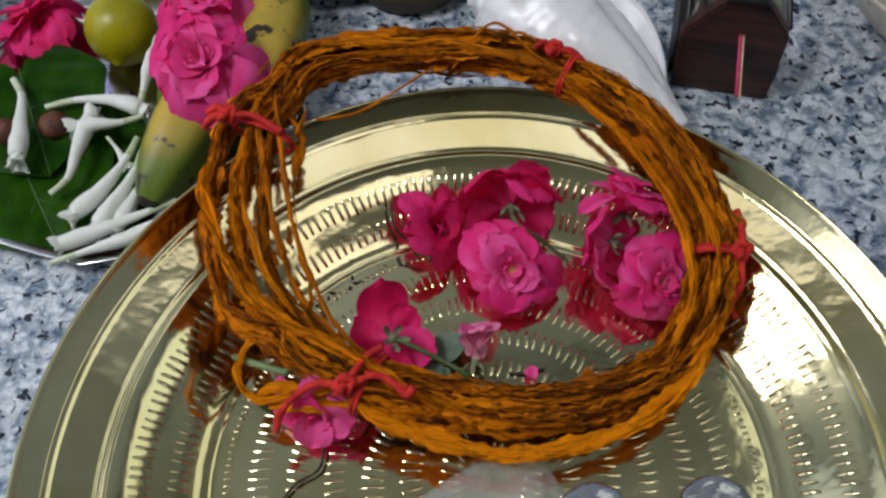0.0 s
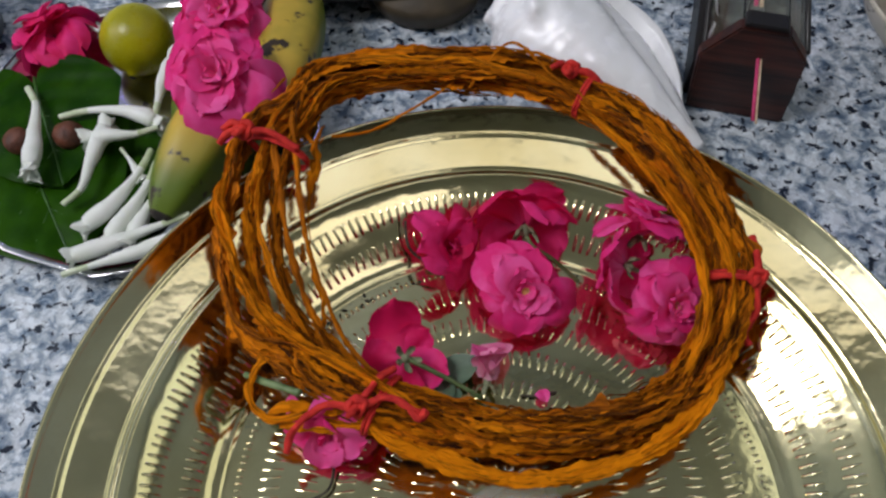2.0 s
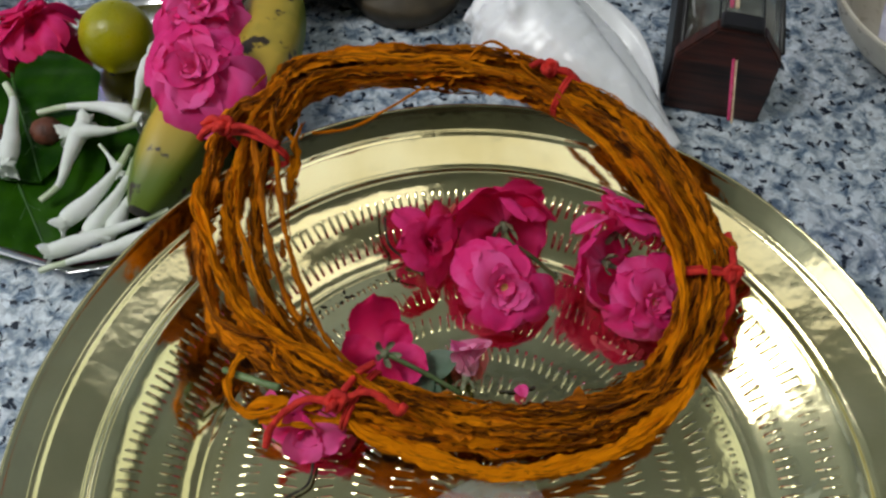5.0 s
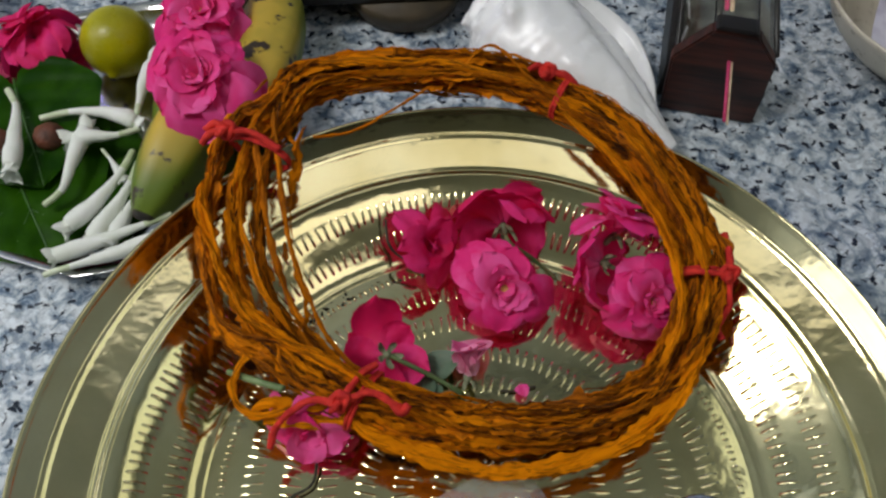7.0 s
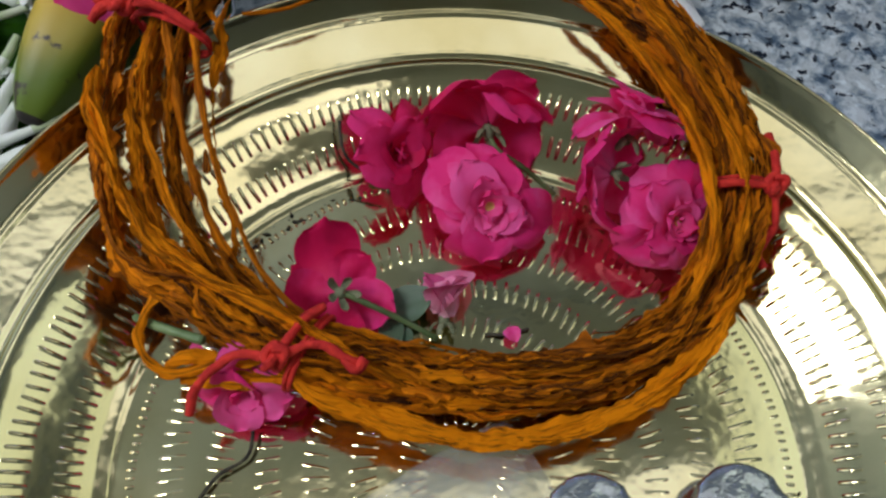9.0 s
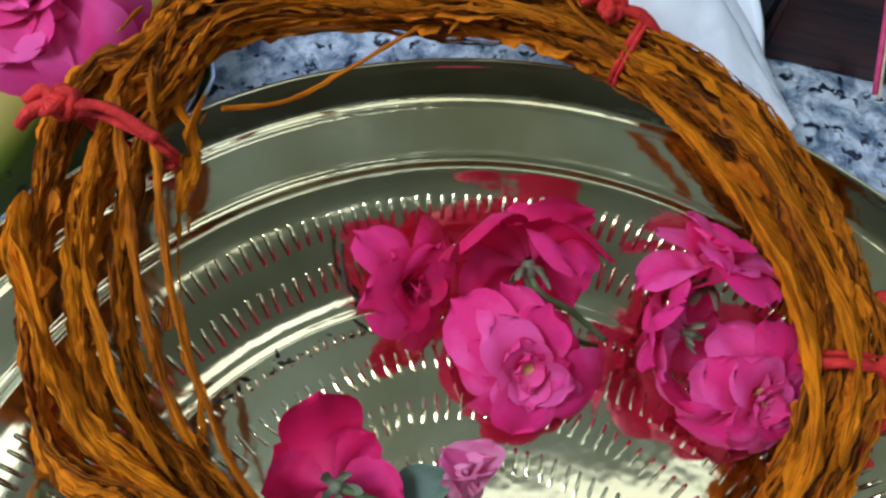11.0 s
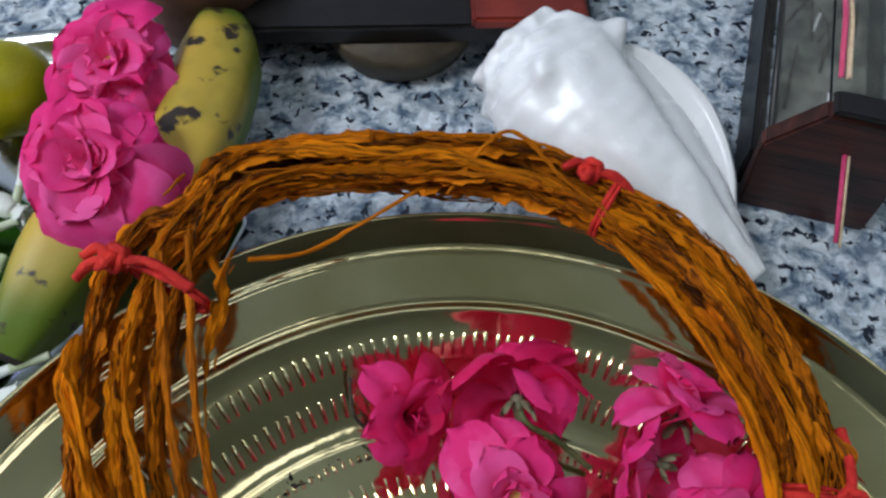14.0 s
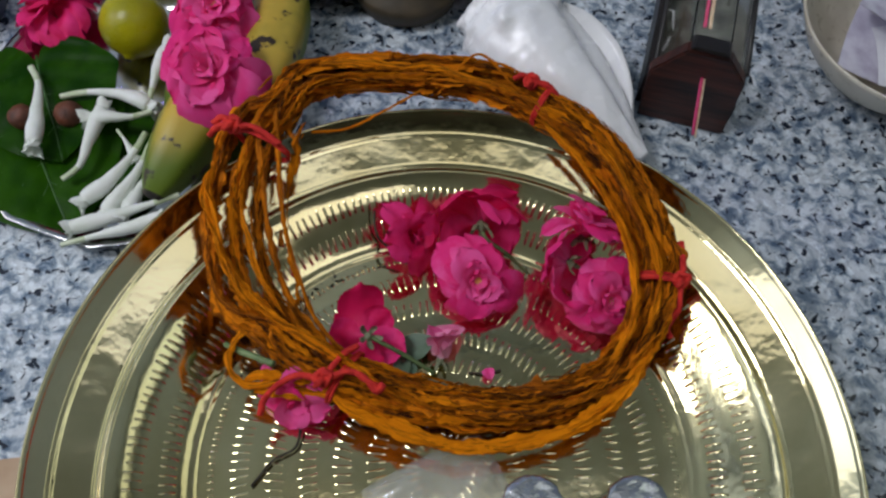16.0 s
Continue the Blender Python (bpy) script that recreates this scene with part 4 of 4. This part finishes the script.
FLOWERS = [
    ([(-0.3140, 0.3090, 0.034), (-0.3040, 0.2900, 0.036), (-0.3000, 0.2620, 0.036), (-0.2985, 0.2380, 0.034)], 0.0072),
    ([(-0.2860, 0.2800, 0.034), (-0.2620, 0.2820, 0.037), (-0.2360, 0.2780, 0.038), (-0.2180, 0.2700, 0.036)], 0.0066),
    ([(-0.2760, 0.2110, 0.024), (-0.2640, 0.2210, 0.028), (-0.2590, 0.2430, 0.032), (-0.2530, 0.2680, 0.034)], 0.0066),
    ([(-0.2150, 0.2640, 0.036), (-0.2300, 0.2590, 0.036), (-0.2450, 0.2590, 0.036), (-0.2580, 0.2600, 0.034)], 0.0064),
    ([(-0.2190, 0.2660, 0.036), (-0.2160, 0.2850, 0.040), (-0.2140, 0.3000, 0.042), (-0.2090, 0.3200, 0.042)], 0.0066),
    ([(-0.2400, 0.2500, 0.032), (-0.2330, 0.2400, 0.034), (-0.2280, 0.2320, 0.034), (-0.2240, 0.2260, 0.032)], 0.0034),
    ([(-0.2170, 0.2440, 0.036), (-0.2240, 0.2280, 0.034), (-0.2380, 0.2080, 0.030), (-0.2560, 0.1920, 0.026)], 0.0070),
    ([(-0.2130, 0.2350, 0.034), (-0.2180, 0.2180, 0.032), (-0.2280, 0.2000, 0.028), (-0.2400, 0.1820, 0.024)], 0.0072),
    ([(-0.2100, 0.2250, 0.030), (-0.2140, 0.2100, 0.028), (-0.2200, 0.1960, 0.026), (-0.2260, 0.1830, 0.024)], 0.0064),
    ([(-0.1880, 0.1930, 0.030), (-0.2080, 0.1860, 0.029), (-0.2340, 0.1780, 0.026), (-0.2620, 0.1700, 0.024)], 0.0066),
    ([(-0.2680, 0.1570, 0.022), (-0.2480, 0.1610, 0.025), (-0.2260, 0.1660, 0.027), (-0.1980, 0.1740, 0.030)], 0.0060),
]
for pts, size in FLOWERS:
    tuberose(pts, size * 0.98, "waxy white tuberose flower with a pale green end")


def areca(x, y, z, r, seed):
    v, f = lathe([(0.0003, -0.72), (0.45, -0.66), (0.82, -0.40), (1.0, 0.0), (0.88, 0.42), (0.55, 0.74), (0.22, 0.90), (0.0003, 0.93)], 18)
    v = [Vector(p) * r * (1 + 0.07 * noise.noise(Vector(p) * 2 + Vector((seed, 0, 0)))) for p in v]
    ob = tagged(new("areca_nut", mesh_of("areca_nut", v, f, NUT)), "brown whole areca nut on a betel leaf", "nut", "areca nuts")
    ob.matrix_basis = pose(x, y, z, 20, 15, seed * 50)


areca(-0.3150, 0.2660, 0.026, 0.0105, 1.0)
areca(-0.2800, 0.2680, 0.027, 0.0115, 2.0)

lime = thing("lime", pose(-0.242, 0.356, 0.031, 115, 20, 0), "yellow-green ripe lime in the steel tray", "fruit")
prof = [(0.0004, -1.04), (0.10, -1.0)] + [(math.cos(radians(a)), math.sin(radians(a)) * 0.98) for a in range(-78, 79, 12)] + [(0.14, 1.02), (0.09, 1.08), (0.0004, 1.09)]
v, f = lathe([(r * 0.0275, z * 0.0275) for r, z in prof], 32)
child("peel", mesh_of("peel", v, f, LIME), lime)
v, f = lathe([(0.0002, 0.0303), (0.0022, 0.0305), (0.0026, 0.0295), (0.0030, 0.0287)], 10)
child("stem_scar", mesh_of("stem_scar", v, f, BANANA_TIP), lime, "small dry stem scar")


def banana(points, radius, label, tip_at_end=True):
    ob = thing("banana", Matrix.Identity(4), label, "fruit", "bananas")
    pts = spline(points, 9)
    n = len(pts)
    verts = []
    for i, p in enumerate(pts):
        t = (pts[min(i + 1, n - 1)] - pts[max(i - 1, 0)]).normalized()
        side = t.cross(Vector((0, 0, 1))).normalized()
        up = side.cross(t)
        s = i / (n - 1)
        r = radius * (0.30 + 0.70 * min(1.0, s / 0.30) ** 0.6 if s < 0.30 else (1.0 if s < 0.66 else 1.0 - 0.76 * ((s - 0.66) / 0.34) ** 1.9))
        for j in range(25):
            a = 2 * math.pi * j / 25
            k = 1 + 0.055 * math.cos(5 * a)
            verts.append(p + side * (r * k * math.cos(a)) + up * (r * k * math.sin(a)))
    cut = n - 2
    child("peel", mesh_of("peel", verts[: (cut + 1) * 25], grid_faces(cut + 1, 25) + [tuple(range(24, -1, -1))], BANANA), ob)
    child("tip", mesh_of("tip", verts[cut * 25:], grid_faces(n - cut, 25) + [tuple((n - cut - 1) * 25 + j for j in range(25))], BANANA_TIP), ob, "blackened dry banana tip")
    return ob


banana([(-0.140, 0.345, 0.036), (-0.152, 0.312, 0.042), (-0.168, 0.275, 0.044), (-0.187, 0.232, 0.040), (-0.207, 0.190, 0.030)], 0.0255, "ripe yellow-green banana with a black tip in the tray")
banana([(-0.128, 0.405, 0.030), (-0.122, 0.370, 0.042), (-0.124, 0.325, 0.048), (-0.136, 0.280, 0.048), (-0.152, 0.240, 0.040)], 0.0240, "spotted yellow banana lying across the other banana")
banana([(-0.190, 0.372, 0.030), (-0.186, 0.345, 0.036), (-0.184, 0.310, 0.036), (-0.192, 0.280, 0.032), (-0.200, 0.262, 0.028)], 0.0180, "greenish banana under the pink roses")

# ---- conch shell ----


def conch():
    """A white conch: a knobbed spire, a swollen body that narrows to a long canal, and a flared lip."""
    tip, end = Vector((0.046, 0.370, 0.044)), Vector((0.160, 0.226, 0.026))
    axis = (end - tip).normalized()
    side = axis.cross(Vector((0, 0, 1))).normalized()
    up = side.cross(axis)
    long = (end - tip).length
    rows, cols = 96, 80
    verts = []
    for i in range(rows):
        t = i / (rows - 1)
        body = 0.025 + 0.017 * math.sin(math.pi * 0.5 * min(1, t / 0.22)) if t < 0.22 else 0.0405 * math.cos(math.pi * 0.5 * min(1.0, (t - 0.22) / 0.82)) ** 1.05 + 0.0025
        whorl = 0.0022 * math.sin(t * 80) * max(0, 1 - t / 0.22)
        flare = math.sin(math.pi * min(1, max(0, (t - 0.20) / 0.78))) ** 0.75
        for j in range(cols):
            a = 2 * math.pi * j / cols
            knob = 0.0095 * max(0, math.cos(4.5 * a + 7 * t)) ** 4 * math.exp(-((t - 0.20) / 0.05) ** 2) + 0.0050 * max(0, math.cos(7 * a + 4)) ** 3 * math.exp(-((t - 0.07) / 0.03) ** 2) + 0.0035 * max(0, math.cos(6 * a)) ** 2 * math.exp(-(t / 0.03) ** 2)
            lip = 0.003 * math.exp(-((a - 3.02) / 0.24) ** 2) * flare
            groove = -0.016 * math.exp(-((a - 2.42) / 0.36) ** 2) * flare * min(1.0, body / 0.028)
            fold = 0.0035 * math.exp(-((a - 1.55 + 0.9 * t) / 0.20) ** 2) * max(0, 1 - abs(t - 0.45) / 0.45)
            n = 0.0018 * noise.noise((t * 8, math.cos(a) * 2, math.sin(a) * 2)) + 0.0008 * noise.noise((t * 26, math.cos(a) * 6, math.sin(a) * 6))
            n += 0.0035 * max(0.0, 1 - t / 0.22) * noise.noise((t * 30, math.cos(a) * 5, math.sin(a) * 5))
            r = body + whorl + knob + lip + groove + fold + n
            verts.append(tip + axis * (t * long) + side * (r * math.cos(a) * 1.08) + up * (r * math.sin(a) * 0.86))
    for p in verts:
        p.z = max(p.z, 0.0006)
    faces = grid_faces(rows, cols) + [tuple(range(cols - 1, -1, -1)), tuple((rows - 1) * cols + j for j in range(cols))]
    ob = thing("conch_shell", Matrix.Identity(4), "white glossy conch shell with a flared lip on the counter", "shell")
    child("body", mesh_of("body", verts, faces, CONCH), ob)
    # the flared lip: a curved sheet from the body's edge out to a thickened rim
    outer = spline([(0.108, 0.362, 0.050), (0.131, 0.353, 0.044), (0.152, 0.327, 0.037), (0.160, 0.293, 0.029), (0.159, 0.264, 0.020), (0.163, 0.233, 0.010)], 6)
    inner = spline([(0.098, 0.356, 0.050), (0.104, 0.326, 0.050), (0.117, 0.290, 0.042), (0.128, 0.270, 0.034), (0.137, 0.252, 0.024), (0.156, 0.236, 0.013)], 6)
    across = 12
    verts = []
    for k, (p, q) in enumerate(zip(inner, outer)):
        for j in range(across):
            t = j / (across - 1)
            dip = -0.016 * math.sin(math.pi * t) ** 1.2 * math.sin(math.pi * k / (len(inner) - 1)) + 0.004 * t ** 6
            verts.append(p.lerp(q, t) + Vector((0, 0, dip + 0.0006 * noise.noise((k * 0.4, j * 0.5, 3.0)))))
    lip = child("lip", mesh_of("lip", verts, grid_faces(len(inner), across, closed_cols=False), CONCH), ob, "smooth hollow inner side of the lip")
    so = lip.modifiers.new("thickness", "SOLIDIFY")
    so.thickness = 0.0028
    return ob


conch()

# ---- incense box ----
ANGLE = math.degrees(math.atan2(0.2662 - 0.2879, 0.2389 - 0.1709))
ibox = thing("incense_box", pose(0.1709, 0.2879, 0, 0, 0, ANGLE), "dark wooden ended clear acrylic box of burnt incense", "incense holder")
END = [(0, 0), (0.071, 0), (0.068, 0.062), (0.050, 0.084), (0.018, 0.084), (-0.004, 0.054)]


def prism(name, outline, y0, y1, material, bevel=0.0015):
    bm = bmesh.new()
    a = [bm.verts.new((x, y0, z)) for x, z in outline]
    b = [bm.verts.new((x, y1, z)) for x, z in outline]
    bm.faces.new(a)
    bm.faces.new(b[::-1])
    for k in range(len(a)):
        q = (k + 1) % len(a)
        bm.faces.new((a[q], a[k], b[k], b[q]))
    bmesh.ops.recalc_face_normals(bm, faces=bm.faces[:])
    if bevel:
        bmesh.ops.bevel(bm, geom=bm.edges[:], offset=bevel, segments=2, affect="EDGES")
    me = bpy.data.meshes.new(name)
    bm.to_mesh(me)
    bm.free()
    me.materials.append(material)
    return me


child("end_panel", prism("end_panel", END, 0.0, 0.012, DARK_WOOD), ibox, "dark brown wooden end panel")
child("end_panel", prism("end_panel", END, 0.230, 0.242, DARK_WOOD), ibox, "dark brown wooden end panel")
child("ash_bed", box("ash_bed", 0.002, 0.069, 0.012, 0.230, 0.0005, 0.006, ASH_BED, 0.001), ibox, "grey-green bed of ash")
ex = [(0.001, 0.008), (0.070, 0.008), (0.0665, 0.061), (0.0495, 0.082), (0.0185, 0.082), (-0.002, 0.054)]
mids = [((0.001, 0.008), (-0.002, 0.054)), ((-0.002, 0.054), (0.0185, 0.082)), ((0.0185, 0.082), (0.0495, 0.082)), ((0.0495, 0.082), (0.0665, 0.061)), ((0.0665, 0.061), (0.070, 0.008))]
for (x0, z0), (x1, z1) in mids:
    d = Vector((x1 - x0, z1 - z0)).normalized() * 0.0004
    nx, nz = -(z1 - z0), x1 - x0
    k = 0.0018 / math.hypot(nx, nz)
    pane = child("acrylic_pane", prism("acrylic_pane", [(x0 + d.x, z0 + d.y), (x1 - d.x, z1 - d.y), (x1 - d.x - nx * k, z1 - d.y - nz * k), (x0 + d.x - nx * k, z0 + d.y - nz * k)], 0.0125, 0.2295, ACRYLIC, 0), ibox, "clear acrylic side")
    pane.visible_shadow = False
for x, z in ((0.0, 0.054), (0.0685, 0.061)):
    v, f = tube([(x, 0.012, z), (x, 0.230, z)], 0.0022, 6)
    child("edge_strip", mesh_of("edge_strip", v, f, BLACK_WOOD), ibox, "thin dark edge strip")
child("side_rail", box("side_rail", -0.004, 0.0005, 0.0125, 0.2295, 0.001, 0.034, BLACK_WOOD, 0.001), ibox, "black wooden side rail")
child("side_rail", box("side_rail", 0.0705, 0.074, 0.0125, 0.2295, 0.001, 0.022, BLACK_WOOD, 0.001), ibox, "black wooden side rail")
child("top_bevel", prism("top_bevel", [(0.0185, 0.0842), (0.0495, 0.0842), (0.047, 0.0875), (0.021, 0.0875)], 0.001, 0.016, BLACK_WOOD, 0.0008), ibox, "blackened top edge")
r = random.Random(12)
for k in range(26):
    x, y = r.uniform(0.010, 0.060), r.uniform(0.02, 0.20)
    a, n = r.uniform(-0.6, 0.6), r.uniform(0.012, 0.035)
    v, f = tube([(x, y, 0.008), (x + n * math.sin(a) * 0.5, y + n * math.cos(a) * 0.6, 0.012 + r.uniform(0, 0.010)), (x + n * math.sin(a), y + n * math.cos(a), 0.009 + r.uniform(0, 0.02))], [0.0009, 0.0011, 0.0007], 5)
    child("burnt_stick", mesh_of("burnt_stick", v, f, ASH if k % 5 else PAPER_WHITE), ibox)
for k, (x, c) in enumerate(((0.031, STICK_PINK), (0.035, STICK_CREAM))):
    v, f = tube([(x, 0.050, 0.062), (x - 0.002 + 0.001 * k, 0.09, 0.070 - 0.004 * k), (x + 0.002, 0.18, 0.05)], 0.0016, 6)
    child("incense_stick", mesh_of("incense_stick", v, f, c), ibox)
stick = thing("incense_stick", pose(0, 0, 0), "pink and cream incense stick pushed out of the wooden box end", "incense")
A, B = Vector((0.2070, 0.2800, 0.0600)), Vector((0.1960, 0.2345, 0.0440))
d = (B - A).normalized()
s = d.cross(Vector((0, 0, 1))).normalized() * 0.0011
v, f = tube([A + s, B + s], 0.0013, 8)
child("stick", mesh_of("stick", v, f, STICK_PINK), stick)
v, f = tube([A - s * 0.9, B - s * 0.9 + d * 0.002], 0.0008, 8)
child("stick", mesh_of("stick", v, f, STICK_CREAM), stick, "bare cream bamboo core")

# ---- bowl with paper ----
bowl = thing("ceramic_bowl", pose(0.395, 0.335, 0), "cream ceramic bowl holding folded paper on the counter", "bowl")
v, f = lathe([(0.0005, 0.003), (0.042, 0.003), (0.046, 0.0), (0.049, 0.003), (0.062, 0.014), (0.080, 0.034), (0.090, 0.054), (0.0925, 0.059), (0.0915, 0.0605), (0.0895, 0.0595), (0.086, 0.053), (0.075, 0.034), (0.056, 0.014), (0.040, 0.008), (0.0005, 0.007)], 64)
child("body", mesh_of("body", v, f, BOWL), bowl)


def sheet(m, sx, sy, bend, material, label, name="folded_paper"):
    rows, cols = 9, 9
    verts = []
    for side in (0.0004, -0.0004):
        for i in range(rows):
            for j in range(cols):
                x, y = (j / (cols - 1) - 0.5) * sx, (i / (rows - 1) - 0.5) * sy
                verts.append((x, y, side + bend * (x * x + 0.5 * x * y) / sx + 0.002 * noise.noise((x * 30, y * 30, bend * 40))))
    a = grid_faces(rows, cols, closed_cols=False)
    n = rows * cols
    ob = tagged(new(name, mesh_of(name, verts, a + [tuple(n + q for q in reversed(w)) for w in a], material)), label, "paper", "papers in the bowl")
    ob.matrix_basis = m
    return ob


sheet(pose(0.385, 0.345, 0.048, 12, -18, 60), 0.13, 0.066, 0.5, PAPER, "lilac printed paper note folded in the bowl")
sheet(pose(0.392, 0.325, 0.054, -4, 14, 75), 0.12, 0.064, -0.5, PAPER_WHITE, "white paper slip in the cream bowl")
sheet(pose(0.400, 0.350, 0.062, 6, 4, 40), 0.11, 0.064, 0.4, PAPER, "lilac printed paper note on the other papers")

# ---- things at the back of the counter ----
stand = thing("stone_stand", pose(-0.020, 0.425, 0), "round brown stone base under a black lacquered board", "stand")
v, f = lathe([(0.0005, 0.0005), (0.040, 0.0005), (0.045, 0.004), (0.050, 0.018), (0.050, 0.026), (0.0005, 0.026)], 40)
child("base", mesh_of("base", v, f, CLAY), stand)
child("board", box("board", -0.105, 0.115, -0.035, 0.20, 0.026, 0.040, BLACK_WOOD, 0.002), stand, "black lacquered board")
child("trim", box("trim", 0.042, 0.110, -0.040, 0.18, 0.041, 0.050, RED_WOOD, 0.002), stand, "red lacquered slab")
cup = thing("clay_cup", pose(-0.138, 0.440, 0), "brown clay cup standing behind the bananas", "cup")
v, f = lathe([(0.0005, 0.001), (0.034, 0.001), (0.038, 0.006), (0.044, 0.05), (0.046, 0.075), (0.0445, 0.0755), (0.042, 0.05), (0.036, 0.008), (0.0005, 0.006)], 40)
child("body", mesh_of("body", v, f, CLAY_RED), cup)
tumbler = thing("steel_tumbler", pose(-0.405, 0.402, 0), "dull dark steel tumbler beside the tray on the granite", "cup")
v, f = lathe([(0.0005, 0.002), (0.036, 0.002), (0.038, 0.0), (0.040, 0.003), (0.046, 0.088), (0.0468, 0.090), (0.0455, 0.0895), (0.0385, 0.006), (0.0005, 0.005)], 40)
child("body", mesh_of("body", v, f, STEEL_DULL), tumbler)
scrap = tagged(new("petal_scrap", petal_mesh("petal_scrap", RED_WOOD, 0.5, 1.0, 0.4, 0.3, 0.3, 6.2)), "dried dark red petal scrap on the granite", "petal")
scrap.matrix_basis = pose(0.036, 0.325, 0.003, -78, 0, 60) @ Matrix.Scale(0.012, 4)

# ---- string of small lights on the wall behind the counter ----
LED_WIRE = mat("clear_green_wire", (0.05, 0.10, 0.06), (0.10, 0.16, 0.10), scale=60, rough=0.4)
LED_GLOW = bpy.data.materials.new("violet_led")
LED_GLOW.use_nodes = True
LED_GLOW.node_tree.nodes["Principled BSDF"].inputs["Emission Color"].default_value = (0.42, 0.34, 1.0, 1)
LED_GLOW.node_tree.nodes["Principled BSDF"].inputs["Emission Strength"].default_value = 26.0
string = thing("light_string", pose(0, 0, 0), "thin string of small violet lights along the wall", "string lights")
line = spline([(-0.95, 0.742, 0.72), (-0.55, 0.742, 0.60), (-0.15, 0.742, 0.58), (0.30, 0.742, 0.70), (0.70, 0.742, 0.90), (1.10, 0.742, 1.06)], 9)
v, f = tube(line, 0.0012, 5)
child("wire", mesh_of("wire", v, f, LED_WIRE), string)
v, f = lathe([(0.0002, 0.005), (0.0024, 0.004), (0.0032, 0.001), (0.0030, -0.003), (0.0002, -0.004)], 8)
led = mesh_of("bulb", v, f, LED_GLOW)
for p in line:
    child("bulb", led, string, m=Matrix.Translation(p + Vector((0, -0.006, 0))))

# ---- near the camera on the plate ----


def film_sheet():
    rows, cols = 15, 15
    verts = []
    for i in range(rows):
        for j in range(cols):
            x, y = (j / (cols - 1) - 0.5), (i / (rows - 1) - 0.5)
            p = Vector((x * 0.085, y * 0.08, 0.0))
            h = 0.010 + 0.016 * (0.5 + 0.5 * noise.noise((x * 3.2, y * 3.2, 2.0))) + 0.008 * abs(noise.noise((x * 7, y * 7, 8.0)))
            verts.append((p.x, p.y, h * (1 - 1.5 * (x * x + y * y))))
    ob = tagged(new("plastic_wrapper", mesh_of("plastic_wrapper", verts, grid_faces(rows, cols, closed_cols=False), PLASTIC)), "crumpled clear plastic wrapper lying on the brass plate", "wrapper")
    ob.matrix_basis = pose(0.000, -0.036, 0.006, 0, 0, 25)
    so = ob.modifiers.new("thickness", "SOLIDIFY")
    so.thickness = 0.0004


film_sheet()
for x, y, s in ((0.052, -0.033, 1.0), (0.118, -0.036, 1.05)):
    v, f = lathe([(0.0003, 0.020), (0.010, 0.0195), (0.016, 0.0180), (0.0195, 0.0185), (0.0205, 0.017), (0.0200, 0.014), (0.018, 0.0005), (0.0003, 0.0005)], 36)
    v = [(p[0] * (1 + 0.05 * math.sin(11 * math.atan2(p[1], p[0]))) * s, p[1] * s, p[2] + 0.0008 * noise.noise(Vector(p) * 120)) for p in v]
    ob = tagged(new("foil_cup", mesh_of("foil_cup", v, f, FOIL)), "small silver foil covered cup on the brass plate", "cup", "foil cups")
    ob.matrix_basis = pose(x, y, FLOOR_Z + 0.001)
card = tagged(new("cardboard_piece", box("cardboard_piece", -0.060, 0.0, -0.16, 0.0, 0.0, 0.012, CARD, 0.001)), "flat brown cardboard piece beside the brass plate", "card")
card.matrix_basis = pose(-0.262, 0.010, 0.001, 0, 0, 6)
